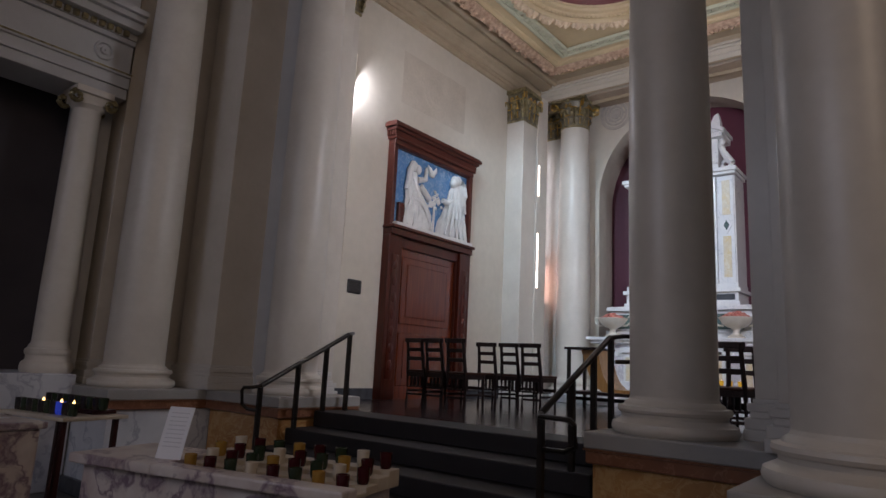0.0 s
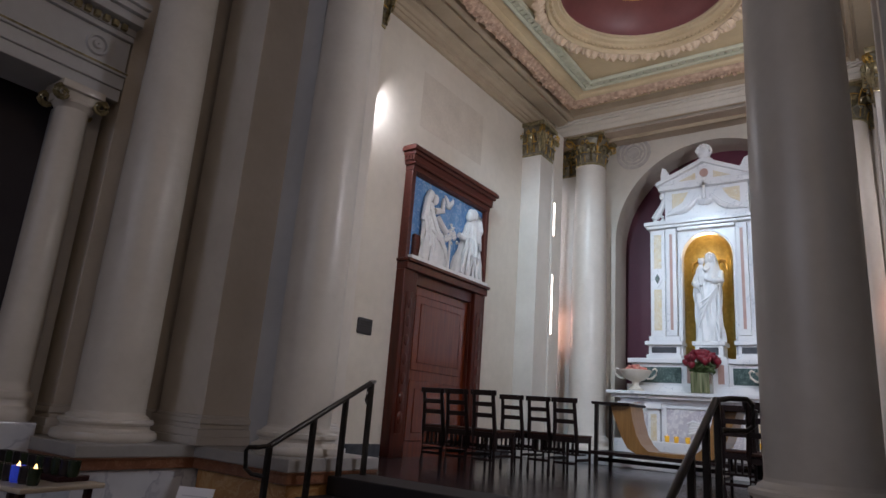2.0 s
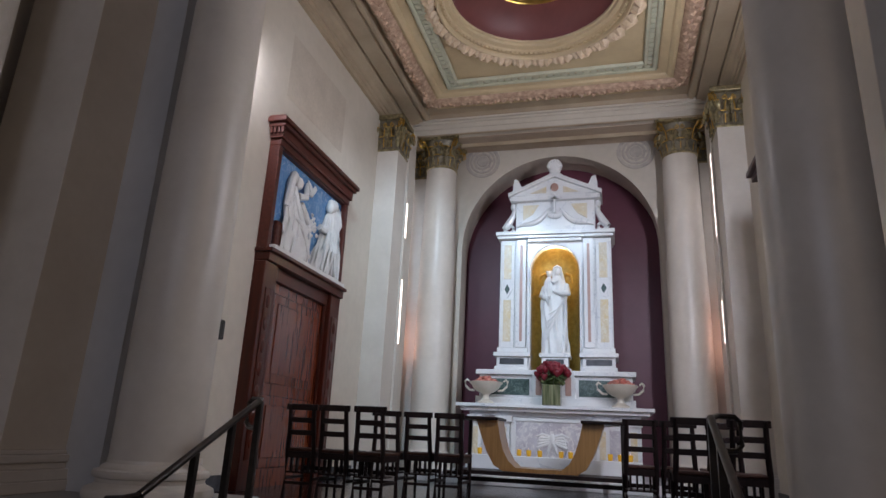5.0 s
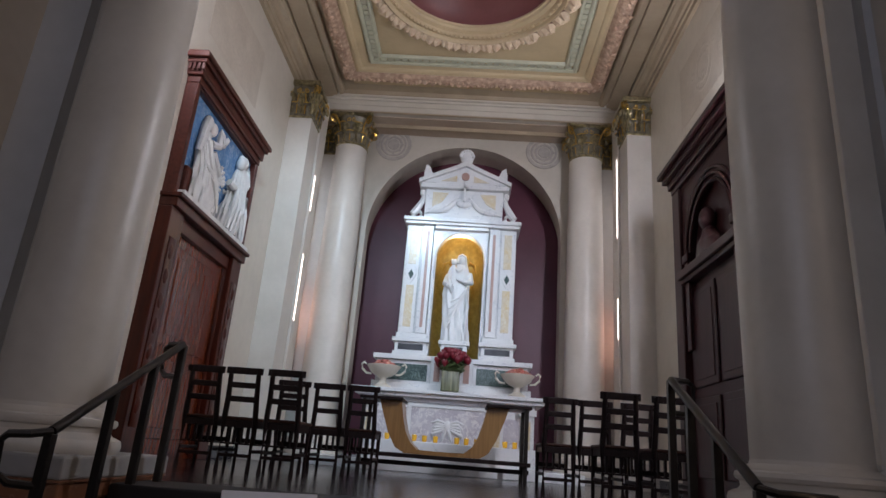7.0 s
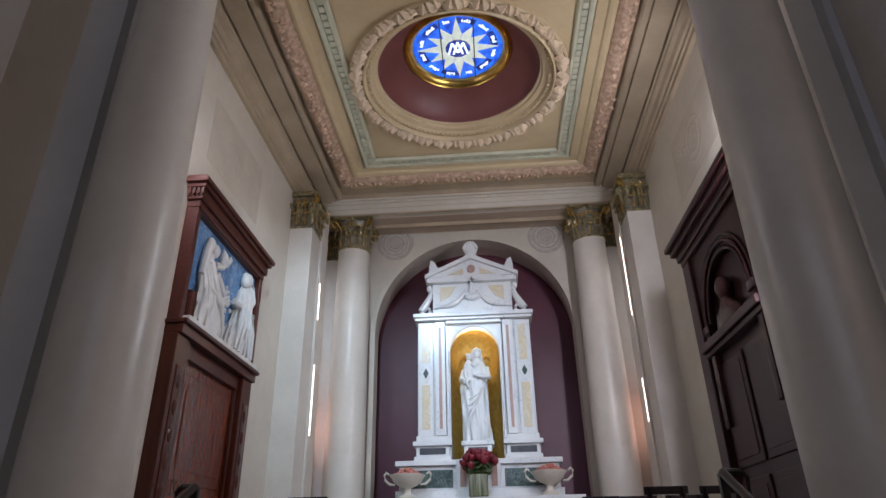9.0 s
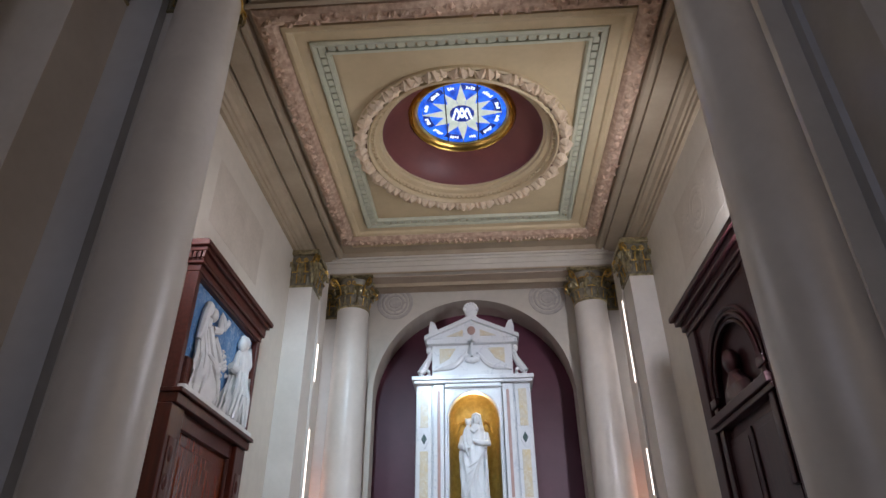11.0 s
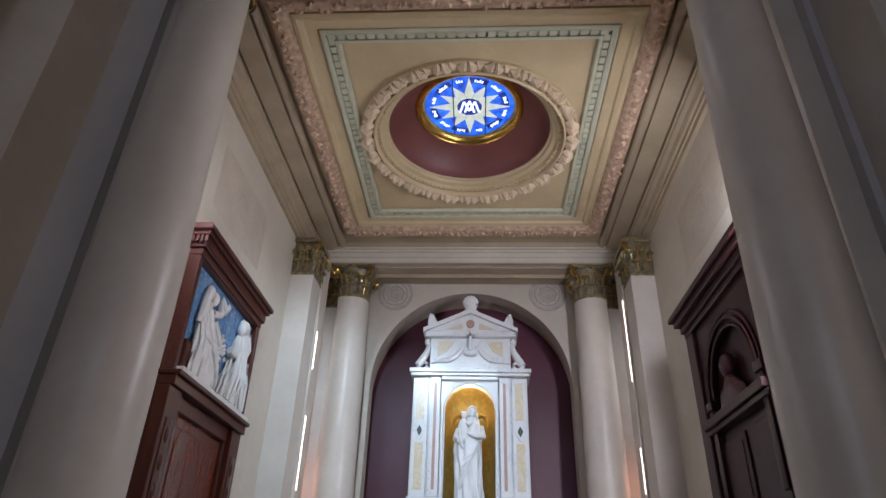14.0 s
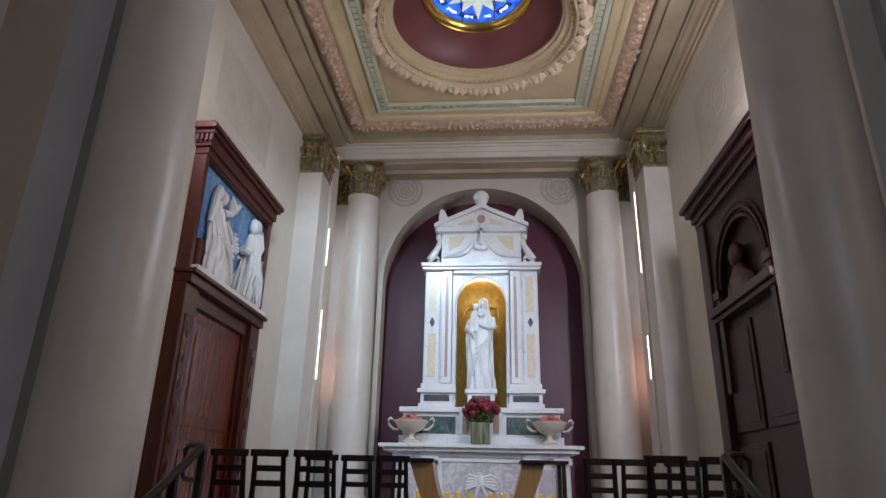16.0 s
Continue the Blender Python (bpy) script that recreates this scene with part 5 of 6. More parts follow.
# entablature, attic and pediment
part("altar_entablature", rel([(-1.06, 1.06, 10.66, 11.4, 5.02, 5.07), (-1.09, 1.09, 10.62, 11.4, 5.07, 5.14), (-0.50, 0.50, 10.70, 10.80, 4.96, 5.02)], 0.01), MARBLE, altar)
part("attic", rel([(-0.74, 0.74, 10.80, 11.35, 5.14, 5.74)], 0.008), MARBLE, altar)
for s in (-1, 1):
    a, b = sorted((s * 0.34, s * 0.62))
    bm = bmesh.new()
    prism(bm, [(s * 0.60, 5.68 - A0), (s * 0.60, 5.40 - A0), (s * 0.42, 5.50 - A0), (s * 0.30, 5.68 - A0)], "Y", 0.672, 0.69)
    part("inlay", bm, ONYX, altar, "yellow onyx corner panel")
    bm = bmesh.new()
    tube(bm, [(s * (0.10 + 0.62 * u), 0.665, 5.60 - A0 - 0.34 * math.sin(u * math.pi * 0.55) - 0.04 * math.sin(u * 6)) for u in [k / 14 for k in range(15)]], [0.02 + 0.035 * math.sin(math.pi * min(1, k / 14 + 0.08)) for k in range(15)], 8)
    part("garland", bm, MARBLE, altar, "carved white swag", smooth=True)
    bm = bmesh.new()
    spiral(bm, (s * 0.86, 0.75, 5.27 - A0), (s, 0, 0), 0.12, 0.045, 1.3)
    tube(bm, [(s * 0.76, 0.75, 5.66 - A0), (s * 0.80, 0.75, 5.52 - A0), (s * 0.88, 0.75, 5.38 - A0), (s * 0.97, 0.75, 5.27 - A0), (s * 0.96, 0.75, 5.18 - A0)], [0.05, 0.055, 0.07, 0.06, 0.05], 8)
    ball(bm, (s * 0.80, 0.74, 5.68 - A0), 0.06, 1, 1, 1.2)
    part("scroll", bm, MARBLE, altar, "carved marble scroll bracket", smooth=True)
    bm = bmesh.new()
    prism(bm, [(s * 0.80, 5.86 - A0), (s * 0.80, 6.06 - A0), (s * 0.77, 6.20 - A0), (s * 0.70, 6.17 - A0), (s * 0.64, 6.05 - A0), (s * 0.56, 5.95 - A0), (s * 0.56, 5.86 - A0)], "Y", 0.64, 0.80)
    part("acroterion", bm, MARBLE, altar, "carved corner ornament")
bm = bmesh.new()
box(bm, -0.10, 0.10, 0.63, 0.68, 5.46 - A0, 5.50 - A0)
ball(bm, (0, 0.66, 5.47 - A0), 0.09, 1.6, 0.5, 0.8)
ball(bm, (-0.10, 0.66, 5.52 - A0), 0.06, 1.4, 0.5, 0.8)
ball(bm, (0.10, 0.66, 5.52 - A0), 0.06, 1.4, 0.5, 0.8)
part("carved_heads", bm, MARBLE, altar, "carved cluster over the niche", smooth=True)
part("cross", rel([(-0.022, 0.022, 10.70, 10.76, 5.50, 5.86), (-0.09, 0.09, 10.70, 10.76, 5.74, 5.78)], 0.006), MARBLE, altar, "small white cross")
bm = bmesh.new()
prism(bm, [(-0.82, 5.80 - A0), (-0.86, 5.86 - A0), (0, 6.22 - A0), (0.86, 5.86 - A0), (0.82, 5.80 - A0)], "Y", 0.66, 1.2)
box(bm, -0.84, 0.84, 0.58, 1.2, 5.74 - A0, 5.82 - A0, 0.01)
for s in (-1, 1):
    prism(bm, [(s * 0.88, 5.83 - A0), (s * 0.88, 5.90 - A0), (0, 6.27 - A0), (0, 6.19 - A0)], "Y", 0.58, 1.2)
part("pediment", bm, MARBLE, altar, "triangular white marble pediment")
bm = bmesh.new()
lathe(bm, [(0.075, 0.0), (0.075, 0.03)], 24)
bmesh.ops.transform(bm, matrix=Matrix.Translation((0, 0.66, 6.0 - A0)) @ Matrix.Rotation(math.pi / 2, 4, "X"), verts=bm.verts)
part("boss", bm, ROSE, altar, "rose marble disc", smooth=True)
for s in (-1, 1):
    bm = bmesh.new()
    prism(bm, [(s * 0.16, 5.90 - A0), (s * 0.46, 5.90 - A0), (s * 0.16, 6.02 - A0)], "Y", 0.65, 0.665)
    part("inlay", bm, ONYX, altar, "yellow onyx triangle")
bm = bmesh.new()
lathe(bm, [(0.17, 6.20 - A0), (0.15, 6.27 - A0), (0.10, 6.30 - A0), (0.115, 6.34 - A0), (0.15, 6.42 - A0), (0.13, 6.50 - A0), (0.06, 6.55 - A0), (0.01, 6.56 - A0)], 24, (0, 0.72), sy=0.6)
for k in range(7):
    a = math.pi * (k + 0.5) / 7
    ball(bm, (0.12 * math.cos(a), 0.66, 6.40 - A0 + 0.12 * math.sin(a)), 0.035, 1, 0.6, 1.3, 8, 6)
part("finial", bm, MARBLE, altar, "carved shell finial", smooth=True)

# statue on its pedestal
ped = thing("statue_pedestal", pose(0, 10.88, 2.70), "white marble pedestal with a dark tablet", "pedestal")
part("block", boxes([(-0.27, 0.27, -0.18, 0.2, 0.0, 0.06), (-0.22, 0.22, -0.14, 0.2, 0.06, 0.24), (-0.26, 0.26, -0.17, 0.2, 0.24, 0.31)], 0.012), MARBLE, ped)
part("tablet", boxes([(-0.15, 0.15, -0.15, -0.138, 0.09, 0.21)], 0.003), BLACK, ped, "dark marble tablet")
bm = bmesh.new()
drapery(bm, [(0.0, 0.0, 0.0, 0.235, 0.17, 1.3), (0.10, 0.0, 0.0, 0.225, 0.165, 1.3), (0.45, -0.02, 0.0, 0.225, 0.16, 1.1), (0.80, -0.03, 0.0, 0.235, 0.16, 0.9), (1.02, -0.02, 0.0, 0.225, 0.15, 0.7), (1.22, 0.0, 0.0, 0.195, 0.13, 0.4), (1.31, 0.02, 0.0, 0.105, 0.09, 0.2), (1.37, 0.03, 0.0, 0.06, 0.06, 0.0)], 9, 0.075, 84, 0.6)
ball(bm, (0.04, -0.035, 1.44), 0.07, 0.88, 1.0, 1.25, 18, 14)
ball(bm, (0.04, -0.105, 1.435), 0.016, 0.7, 1.0, 1.4, 8, 6)
tube(bm, [(-0.02, -0.075, 1.50), (0.04, -0.085, 1.525), (0.10, -0.075, 1.50), (0.115, -0.03, 1.40), (0.12, -0.02, 1.28)], [0.02, 0.024, 0.022, 0.024, 0.014], 8)
tube(bm, [(-0.02, -0.075, 1.50), (-0.04, -0.03, 1.40), (-0.05, -0.03, 1.28)], [0.02, 0.024, 0.014], 8)
drapery(bm, [(0.98, 0.07, 0.08, 0.15, 0.08, 1.0), (1.22, 0.06, 0.07, 0.13, 0.075, 0.9), (1.40, 0.05, 0.05, 0.095, 0.07, 0.7), (1.50, 0.04, 0.035, 0.082, 0.07, 0.4), (1.545, 0.04, 0.03, 0.04, 0.035, 0.0)], 8, 0.06, 40)
drapery(bm, [(0.98, -0.12, -0.11, 0.07, 0.07, 1.2), (1.10, -0.125, -0.12, 0.085, 0.075, 1.2), (1.24, -0.12, -0.11, 0.07, 0.06, 0.8), (1.32, -0.11, -0.10, 0.035, 0.035, 0.2)], 7, 0.09, 40)
ball(bm, (-0.105, -0.105, 1.375), 0.052, 0.95, 1, 1.12, 14, 10)
for k in range(9):
    a = 6.28319 * k / 9
    ball(bm, (-0.105 + 0.04 * math.cos(a), -0.085 + 0.03 * math.sin(a), 1.41 + 0.008 * (k % 3)), 0.02, 1, 1, 1, 8, 6)
tube(bm, [(-0.06, -0.14, 1.24), (0.0, -0.18, 1.20), (0.06, -0.16, 1.25)], [0.03, 0.026, 0.018], 8)
tube(bm, [(-0.16, -0.15, 1.02), (-0.15, -0.20, 0.94), (-0.12, -0.19, 0.82)], [0.035, 0.03, 0.016], 8)
tube(bm, [(0.20, 0.0, 1.20), (0.23, -0.08, 1.04), (0.12, -0.18, 1.02), (-0.03, -0.20, 1.06)], [0.055, 0.06, 0.045, 0.022], 10)
tube(bm, [(-0.20, 0.0, 1.16), (-0.24, -0.06, 1.0), (-0.18, -0.16, 0.95), (-0.08, -0.19, 0.96)], [0.055, 0.06, 0.05, 0.025], 10)
for k in range(5):
    tube(bm, [(0.20 - 0.02 * k, -0.12, 0.98 - 0.05 * k), (0.04 - 0.03 * k, -0.18, 0.74 - 0.08 * k), (-0.12 - 0.01 * k, -0.155, 0.66 - 0.11 * k)], [0.012, 0.026, 0.012], 6)
tube(bm, [(0.17, -0.13, 0.95), (0.19, -0.12, 0.6), (0.16, -0.12, 0.3), (0.18, -0.10, 0.06)], [0.02, 0.032, 0.03, 0.025], 8)
bmesh.ops.transform(bm, matrix=Matrix.Diagonal((0.93, 1, 1, 1)), verts=bm.verts)
st = tagged(link("statue", bm, STATUE, None, "white marble draped standing statue holding a child", True), category="statue")
st.matrix_basis = pose(0, 10.90, 3.01)

# ---- on the altar table ----


def petal_heap(bm, n, cx, cy, z, rx, ry, h, size, seed):
    r = random.Random(seed)
    for k in range(n):
        a, q = r.uniform(0, 6.283), math.sqrt(r.random())
        ball(bm, (cx + rx * q * math.cos(a), cy + ry * q * math.sin(a), z + h * (1 - q * q) * r.uniform(0.5, 1.0)), size * r.uniform(0.8, 1.25), 1, 1, 0.85, 8, 6)


def urn(x, label):
    ob = thing("urn", pose(x, 10.24, 2.13), label, "urn", "pair of altar urns")
    bm = bmesh.new()
    lathe(bm, [(0.13, 0.0), (0.135, 0.025), (0.10, 0.045), (0.055, 0.075), (0.045, 0.12), (0.06, 0.15), (0.14, 0.185), (0.205, 0.235), (0.235, 0.29), (0.26, 0.315), (0.265, 0.335), (0.235, 0.33), (0.20, 0.29), (0.05, 0.25)], 36)
    part("bowl", bm, CERAMIC, ob, "wide cream pedestal bowl", smooth=True)
    for s in (-1, 1):
        bm = bmesh.new()
        tube(bm, [(s * 0.19, 0, 0.20), (s * 0.27, 0, 0.21), (s * 0.335, 0, 0.27), (s * 0.35, 0, 0.34), (s * 0.32, 0, 0.375), (s * 0.28, 0, 0.345)], [0.014, 0.017, 0.018, 0.018, 0.016, 0.012], 8)
        part("handle", bm, CERAMIC, ob, "curling cream handle", smooth=True)
    bm = bmesh.new()
    petal_heap(bm, 110, 0, 0, 0.315, 0.215, 0.215, 0.11, 0.028, 3 if x < 0 else 4)
    part("fruit", bm, PINKPETAL, ob, "heap of small pink blossoms", smooth=True)
    return ob


urn(-1.05, "cream two-handled urn heaped with pink blossoms on the altar")
urn(1.03, "cream two-handled urn heaped with pink blossoms on the altar")
vase = thing("rose_vase", pose(0.0, 10.22, 2.13), "square glass vase of dark red roses on the altar", "flower vase")
part("pot", boxes([(-0.14, 0.14, -0.14, 0.14, 0.0, 0.31)], 0.012), POT, vase)
r6 = random.Random(21)
for k in range(46):
    a, q = r6.uniform(0, 6.283), math.sqrt(r6.random())
    x, y, z = 0.27 * q * math.cos(a), 0.20 * q * math.sin(a), 0.43 + 0.18 * (1 - q * q) + r6.uniform(-0.03, 0.04)
    bm = bmesh.new()
    tube(bm, [(x * 0.4, y * 0.4, 0.30), (x * 0.8, y * 0.8, z - 0.08), (x, y, z)], 0.006, 5)
    part("stem", bm, STEM, vase)
    bm = bmesh.new()
    lathe(bm, [(0.008, z - 0.045), (0.045, z - 0.012), (0.058, z + 0.025), (0.05, z + 0.055), (0.026, z + 0.05)], 9, (x, y))
    ball(bm, (x, y, z + 0.025), 0.025, 1, 1, 1.2, 8, 6)
    part("rose", bm, ROSERED, vase, smooth=True)
bm = bmesh.new()
for k in range(70):
    a, q = r6.uniform(0, 6.283), r6.uniform(0.3, 1)
    curled_leaf(bm, Matrix.Translation((0.22 * q * math.cos(a), 0.18 * q * math.sin(a), r6.uniform(0.33, 0.45))) @ Matrix.Rotation(a, 4, "Z") @ Matrix.Rotation(r6.uniform(-1, 1), 4, "X"), 0.07)
part("leaves", bm, STEM, vase, "dark green rose leaves")

# votive lights on a low ledge before the altar
structure("votive_ledge", boxes([(-1.25, 1.3, 9.78, 10.02, A0, 1.37)], 0.01), MARBLE, "low white marble ledge for votive lights")
for k, x in enumerate((-1.05, -0.86, -0.46, -0.31, -0.15, 0.16, 0.30, 0.45, 0.86, 1.0, 1.14)):
    cup = thing("votive_light", pose(x, 9.9 + 0.02 * ((k * 7) % 3 - 1), 1.37), "lit amber votive glass on the altar ledge", "candle", "altar votive lights")
    bm = bmesh.new()
    lathe(bm, [(0.028, 0.0), (0.034, 0.02), (0.038, 0.09), (0.033, 0.09), (0.03, 0.03)], 16)
    part("glass", bm, AMBER, cup, "amber glass cup", smooth=True)
    bm = bmesh.new()
    lathe(bm, [(0.004, 0.05), (0.010, 0.06), (0.007, 0.08), (0.001, 0.098)], 8)
    part("flame", bm, FLAME, cup, "small bright flame", smooth=True)

# U-shaped wooden table before the altar
tab = thing("altar_table", pose(-0.03, 8.55, PZ) @ Matrix.Diagonal((1, 1, 1.06, 1)), "golden-brown bentwood table with a U-shaped front and dark top", "table")
bm = bmesh.new()
curve = [(-0.80, 0.83), (-0.74, 0.66), (-0.66, 0.46), (-0.56, 0.30), (-0.44, 0.24), (0.0, 0.235), (0.50, 0.24), (0.60, 0.30), (0.70, 0.46), (0.78, 0.66), (0.84, 0.83)]
w0 = 0.28
inner = [(-0.52, 0.83), (-0.49, 0.66), (-0.44, 0.48), (-0.37, 0.36), (-0.28, 0.285), (0.0, 0.28), (0.30, 0.285), (0.40, 0.36), (0.47, 0.48), (0.53, 0.66), (0.57, 0.83)]
prism(bm, curve + list(reversed(inner)), "Y", -0.03, 0.5)
part("bent_front", bm, OAK, tab, "curved golden-brown wooden support")
for s, a, b in ((-1, -1.05, -0.50), (1, 0.55, 1.12)):
    part("tabletop", boxes([(a, b, -0.12, 0.58, 0.83, 0.865)], 0.008), CHAIRWOOD, tab, "thin dark top")
    x = a + 0.06 if s < 0 else b - 0.06
    for y in (-0.06, 0.5):
        part("leg", boxes([(x - 0.025, x + 0.025, y - 0.025, y + 0.025, 0, 0.83)], 0.004), IRON, tab)
part("base_bar", boxes([(-1.05, 1.12, 0.10, 0.16, 0.10, 0.15), (-1.05, 1.12, -0.12, 0.58, 0.19, 0.235)], 0.006), CHAIRWOOD, tab)

# ---- chairs ----


def chair(m, label, group):
    ob = thing("chair", m, label, "chair", group)
    w, h = 0.14, 0.88
    for s in (-1, 1):
        bm = bmesh.new()
        pts = [(s * w, 0.0, 0.0), (s * w, 0.0, 0.44), (s * (w - 0.01), -0.02, 0.62), (s * (w - 0.015), -0.06, h)]
        tube(bm, pts, [0.022, 0.025, 0.024, 0.021], 8)
        part("back_post", bm, CHAIRWOOD, ob)
        bm = bmesh.new()
        tube(bm, [(s * (w + 0.005), 0.40, 0.0), (s * (w + 0.005), 0.39, 0.43)], [0.015, 0.021], 8)
        part("leg", bm, CHAIRWOOD, ob)
        part("side_stretcher", boxes([(s * w - 0.01, s * w + 0.01, 0.0, 0.4, 0.16, 0.19)], 0.004), CHAIRWOOD, ob)
        part("side_rail", boxes([(s * w - 0.012, s * w + 0.012, 0.0, 0.4, 0.37, 0.43)], 0.004), CHAIRWOOD, ob)
    for z, t, y in ((h - 0.025, 0.06, -0.058), (h - 0.15, 0.05, -0.044), (h - 0.27, 0.05, -0.028)):
        part("slat", boxes([(-w - (0.028 if z > 0.8 else 0), w + (0.028 if z > 0.8 else 0), y - 0.012, y + 0.012, z - t / 2, z + t / 2)], 0.006), CHAIRWOOD, ob)
    part("seat", boxes([(-w - 0.025, w + 0.025, -0.015, 0.43, 0.43, 0.46)], 0.012), SEATWOOD, ob, "worn brown seat")
    part("front_stretcher", boxes([(-w, w, 0.38, 0.40, 0.24, 0.28)], 0.004), CHAIRWOOD, ob)
    part("back_stretcher", boxes([(-w, w, -0.01, 0.01, 0.12, 0.15)], 0.004), CHAIRWOOD, ob)
    part("back_rail", boxes([(-w, w, -0.01, 0.01, 0.37, 0.43)], 0.004), CHAIRWOOD, ob)
    bm = bmesh.new()
    for k in range(5):
        box(bm, -w + 0.03 + 0.06 * k, -w + 0.048 + 0.06 * k, 0.02, 0.06, 0.24, 0.43)
    box(bm, -w, w, 0.0, 0.30, 0.225, 0.24)
    part("book_rack", bm, CHAIRWOOD, ob, "slatted book rack under the seat")
    return ob


seats = [(-1.72, 6.02), (-1.33, 5.98), (-2.09, 6.06), (-1.51, 6.95), (-1.15, 6.98), (-0.79, 6.95), (1.17, 6.66), (1.52, 6.72), (1.55, 5.82), (1.99, 5.88), (1.92, 6.70)]
proto = None
for k, (x, y) in enumerate(seats):
    m = pose(x, y, PZ, 0, 0, (k * 37 % 7 - 3) * 0.8)
    if proto is None:
        proto = chair(m, "dark-stained ladder-back church chair facing the altar", "church chairs")
    else:
        copy_thing(proto, m)

# ---- lamps on the front beam ----
for k, (sx, sy, sz, tx, ty, tz, power, cone) in enumerate(SPOTS):
    ob = thing("spotlight", pose(sx, sy, 7.15), "small grey spotlight clipped under the front beam", "spotlight", "chapel spotlights")
    part("bracket", boxes([(-0.10, -0.02, -0.012, 0.012, -0.03, -0.015), (-0.012, 0.012, -0.012, 0.012, -0.04, 0.0)], 0.003), CASE, ob)
    bm = bmesh.new()
    lathe(bm, [(0.016, 0.0), (0.026, 0.012), (0.026, 0.055), (0.022, 0.055), (0.02, 0.05)], 20)
    bmesh.ops.transform(bm, matrix=Matrix.Translation((0, -0.02, -0.06)) @ Matrix.Rotation(-math.pi / 2 - 0.4, 4, "X"), verts=bm.verts)
    part("housing", bm, CASE, ob, smooth=True)
    bm = bmesh.new()
    ball(bm, (0, 0.04, -0.085), 0.026 if k == 0 else 0.018, 1, 1, 1, 14, 10)
    part("lens", bm, LED if k == 0 else LEDDIM, ob, "bright lamp face", smooth=True)

# ---- front of the neighbouring chapel at the far left: small Ionic column, dark opening, entablature ----
XS = -4.0
# solid block behind the opening; its dark colour stands in for shade
structure("side_shade_block", boxes([(-9.0, -4.9, -9.0, 4.2, 0, 9.6)]), UNLIT, "solid dark block standing in for the unlit neighbouring chapel")


def ionic(y):
    ion = thing("ionic_column", pose(XS - 0.14, y, 1.2), "slim cream Ionic column before a dark opening", "column", "columns of the neighbouring chapel")
    bm = bmesh.new()
    lathe(bm, base_profile(0.18, 0.0), 36)
    part("base", bm, COLUMN, ion, smooth=True)
    bm = bmesh.new()
    lathe(bm, [(0.18, 0.34), (0.18, 1.0), (0.172, 2.0), (0.155, 3.02)], 40)
    part("shaft", bm, COLUMN, ion, smooth=True)
    bm = bmesh.new()
    lathe(bm, [(0.155, 3.02), (0.19, 3.07), (0.17, 3.11)], 32)
    box(bm, -0.20, 0.20, -0.21, 0.21, 3.19, 3.27, 0.01)
    box(bm, -0.15, 0.15, -0.18, 0.18, 3.10, 3.19)
    cap = part("capital", bm, COLUMN, ion, "cream Ionic capital", smooth=True)
    for sx in (-1, 1):
        for sy in (-1, 1):
            bm = bmesh.new()
            spiral(bm, (sx * 0.17, sy * 0.19, 3.12), (0, sy, 0), 0.08, 0.022, 2.0)
            part("volute", bm, LEAFGOLD, cap, "gilded scroll", smooth=True)


ionic(2.22)
ionic(-0.6)
entab = tagged(thing("side_entablature", pose(0, 0, 0), "grey moulded entablature over the neighbouring opening", "building part"), kind="structure")
for x1, z0, z1 in ((0.0, 4.47, 4.60), (0.03, 4.60, 4.74), (0.06, 4.74, 4.80), (0.0, 4.80, 5.16), (0.05, 5.16, 5.22), (0.07, 5.22, 5.30), (0.20, 5.30, 5.40), (0.26, 5.40, 5.47), (0.31, 5.47, 5.54)):
    part("moulding", box(bmesh.new(), -4.6, XS + x1, -8.0, 2.58, z0, z1, 0.008), GREY_WALL, entab)
bm = bmesh.new()
n = 110
for k in range(n):
    box(bm, XS + 0.05, XS + 0.12, -8.0 + 10.5 * k / n, -8.0 + 10.5 * (k + 0.6) / n, 5.225, 5.29)
box(bm, XS + 0.03, XS + 0.066, -8.0, 2.585, 4.765, 4.785)
structure("gilded_trim", bm, LEAFGOLD, "gilded dentils and line on the grey entablature")
for y in (2.25, 0.9, -0.6):
    bm = bmesh.new()
    for r0, r1 in ((0.001, 0.05), (0.08, 0.12)):
        lathe(bm, [(r1, 0.0), (r1 - 0.01, 0.03), (r0 + 0.01, 0.03), (r0, 0.0)], 28, cap=False)
    ob = tagged(link("rosette", bm, GREY_WALL, None, "grey round rosette on the entablature", True), category="medallion")
    ob.matrix_basis = pose(XS, y, 4.98, 90, 0, 90)
structure("side_podium", boxes([(-4.9, -3.78, -8.0, 2.40, 0, 1.20)], 0.01), PANELMARBLE, "white veined marble podium of the neighbouring bay")
structure("side_wall", boxes([(-4.9, XS + 0.02, -8.0, 2.58, 5.54, 9.6), (-4.9, -4.3, 2.3, 2.58, 1.2, 4.47)]), GREY_WALL, "grey painted wall above the neighbouring opening")
pilaster(-4.55, -4.05, 2.62, 3.9, PT, 7.6, 0.8, "grey-cream pilaster beside the neighbouring opening", ((0, -1), (1, 0)))

# ---- votive candle stands in the nave ----
rack = thing("candle_rack", pose(0.284, 1.634, 0, 0, 0, 14), "veined marble votive rack with rows of coloured candle glasses", "candle rack")
part("body", boxes([(-0.92, 0.92, -0.24, 0.30, 0.0, 0.80)], 0.015), STANDMARBLE, rack, "dark-veined marble body")
part("top", boxes([(-0.98, -0.30, -0.30, 0.34, 0.80, 0.86), (-0.30, 0.98, -0.30, -0.16, 0.80, 0.86)], 0.012), STANDMARBLE, rack, "pale veined marble top")
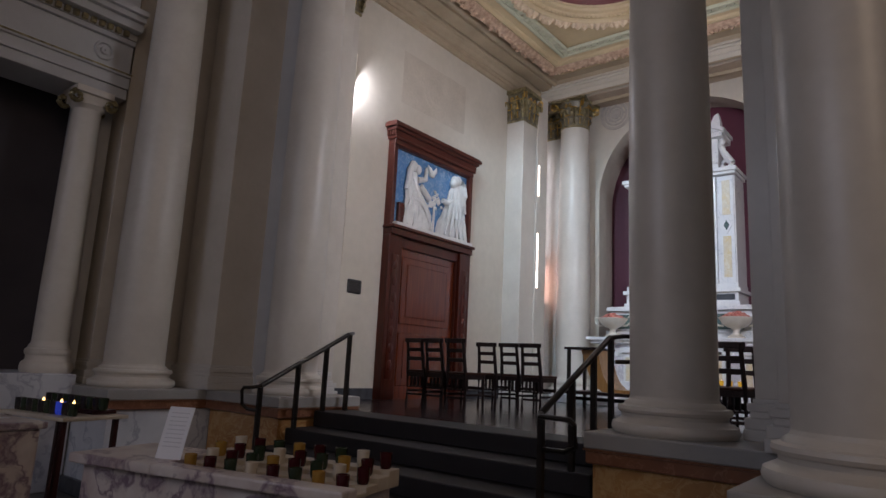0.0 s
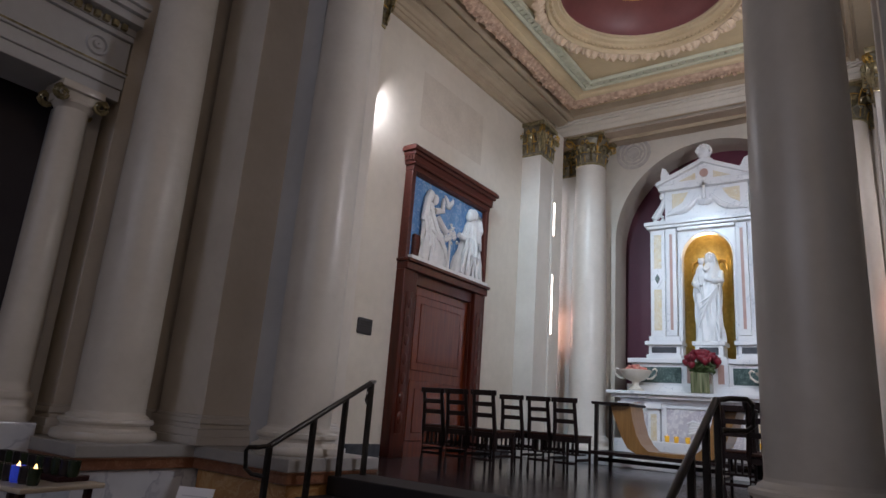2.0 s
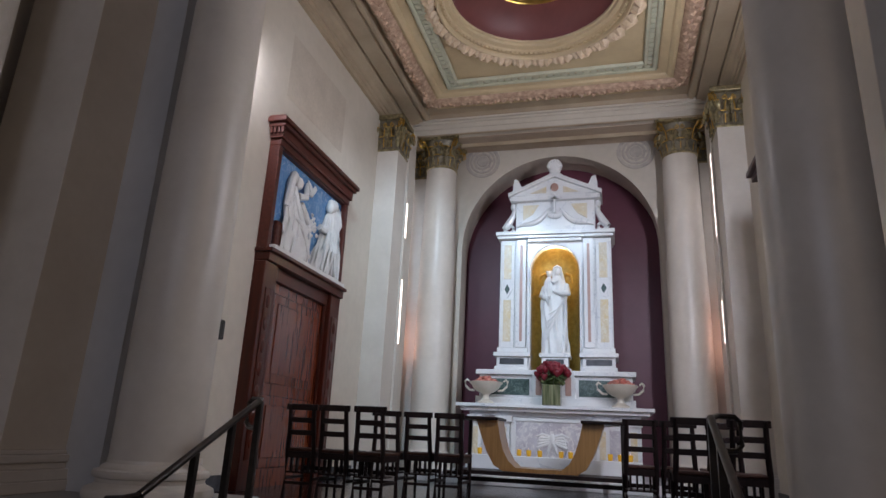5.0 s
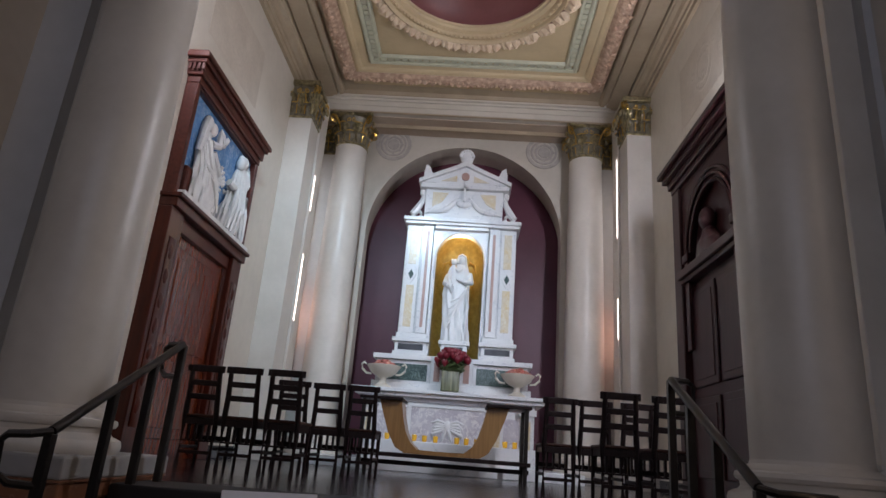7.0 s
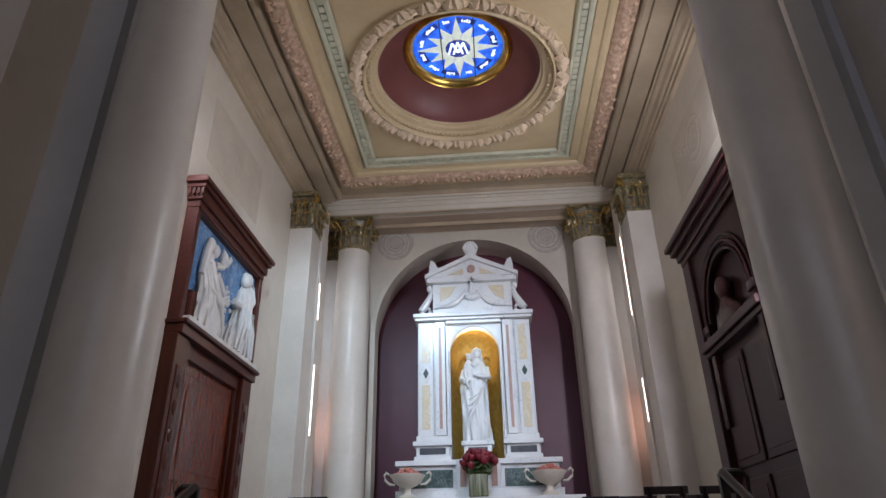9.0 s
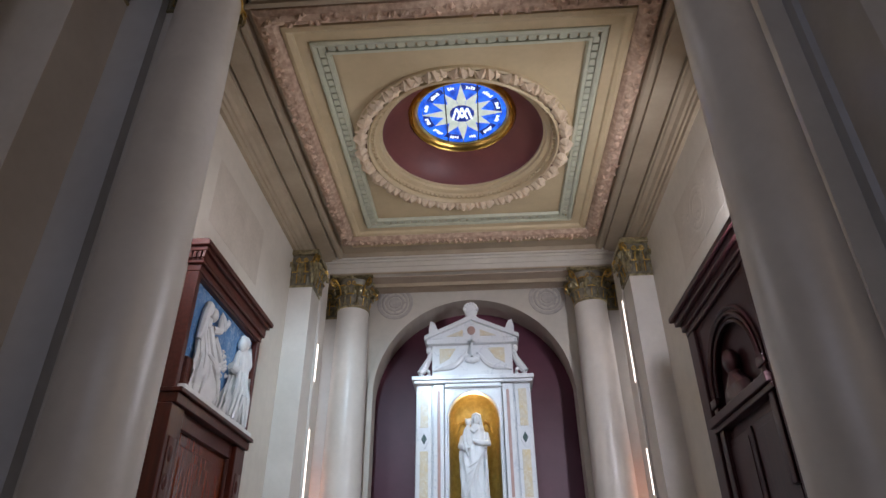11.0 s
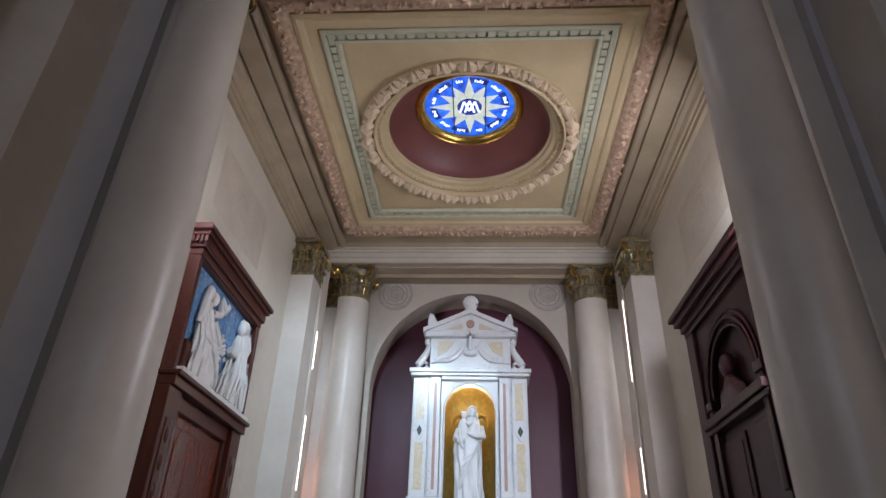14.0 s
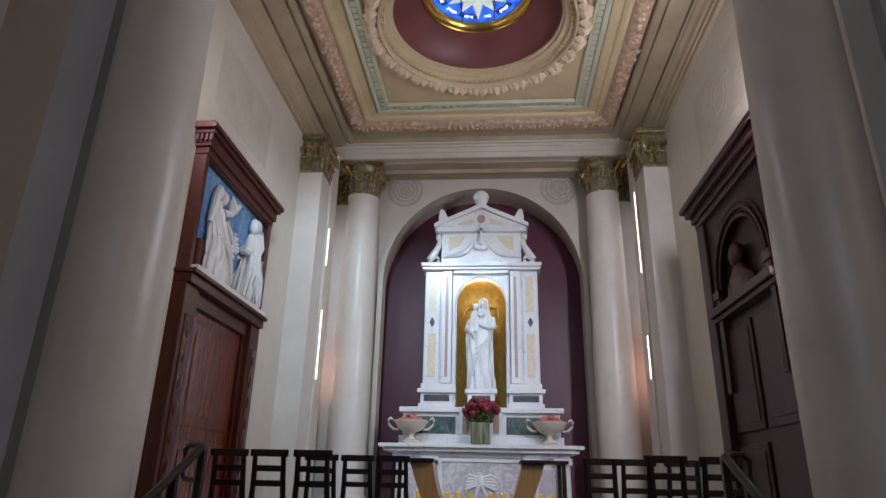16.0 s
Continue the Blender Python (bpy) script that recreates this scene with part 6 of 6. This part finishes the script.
for row in range(4):
    y = -0.10 + 0.12 * row
    z = 0.80 + 0.025 * row
    part("tier", boxes([(-0.28, 0.96, y - 0.06, y + 0.06, 0.80, z + 0.02)], 0.004), WAX, rack, "pale candle tier")
for row in range(4):
    for k in range(8):
        x = -0.20 + 0.15 * k + (0.05 if row % 2 else 0)
        y = -0.10 + 0.12 * row
        z = 0.82 + 0.025 * row
        kind = (row * 3 + k * 5) % 6
        cup = thing("votive_glass", pose(0.284, 1.634, 0, 0, 0, 14) @ pose(x, y, z), "small coloured votive candle glass in the rack", "candle", "votive glasses in the rack")
        bm = bmesh.new()
        lathe(bm, [(0.028, 0.0), (0.034, 0.02), (0.036, 0.085), (0.031, 0.085), (0.028, 0.03)], 14)
        part("glass", bm, HONEY if kind == 0 else WAX if kind == 3 else CUPS[kind % 3], cup, smooth=True)
card = thing("prayer_card", pose(0.284, 1.634, 0.86, 0, 0, 14) @ pose(-0.36, -0.12, 0, -18, 0, 12), "white printed card leaning on the candle rack", "card")
part("sheet", boxes([(-0.085, 0.085, -0.003, 0.003, 0, 0.31)]), CARD, card)
part("writing", boxes([(-0.06, 0.06, -0.0045, -0.003, 0.27 - 0.025 * k, 0.275 - 0.025 * k) for k in range(9)]), PRINT, card, "faint unreadable print")

stand = thing("candle_stand", pose(-2.018, 1.684, 0, 0, 0, 10), "small dark votive stand with a few lit candles", "candle stand")
part("top", boxes([(-0.62, 0.30, -0.26, 0.30, 0.92, 0.95)], 0.008), WAX, stand, "tan table top")
part("back_tier", boxes([(-0.60, 0.16, 0.06, 0.28, 0.95, 0.985)], 0.006), DARKWOOD, stand, "dark raised tier")
for x in (-0.55, 0.22):
    for y in (-0.2, 0.24):
        part("leg", boxes([(x - 0.02, x + 0.02, y - 0.02, y + 0.02, 0, 0.92)], 0.004), DARKWOOD, stand)
block = thing("marble_stand", pose(-1.973, 0.985, 0, 0, 0, 6), "pale marble votive block with bold dark veins", "candle stand")
part("body", boxes([(-0.50, 0.50, -0.24, 0.24, 0.0, 0.90)], 0.02), STANDMARBLE, block, "dark-veined marble body")
part("top", boxes([(-0.53, 0.53, -0.27, 0.27, 0.90, 0.95)], 0.012), STANDMARBLE, block)
slip = thing("prayer_card", pose(-1.875, 1.087, 0.951, 0, 0, 20), "small white card lying on the marble stand", "card")
part("sheet", boxes([(-0.09, 0.09, -0.06, 0.06, 0.0, 0.003)]), CARD, slip)
rr = random.Random(8)
for k in range(20):
    x, y = -0.55 + 0.082 * (k % 10), -0.12 + 0.25 * (k // 10)
    cup = thing("votive_glass", pose(-2.018, 1.684, 0.95 + 0.035 * (k // 10), 0, 0, 10) @ pose(x, y, 0), "dark votive candle glass on the stand", "candle", "votive glasses on the stand")
    bm = bmesh.new()
    lathe(bm, [(0.03, 0.0), (0.037, 0.02), (0.04, 0.10), (0.035, 0.10), (0.03, 0.03)], 14)
    lit = k in (4, 7, 9)
    part("glass", bm, BLUECUP if k in (7,) else CUPS[k % 2], cup, smooth=True)
    if lit:
        bm = bmesh.new()
        lathe(bm, [(0.004, 0.06), (0.013, 0.085), (0.009, 0.105), (0.001, 0.125)], 8)
        part("flame", bm, FLAME, cup, "bright candle flame", smooth=True)
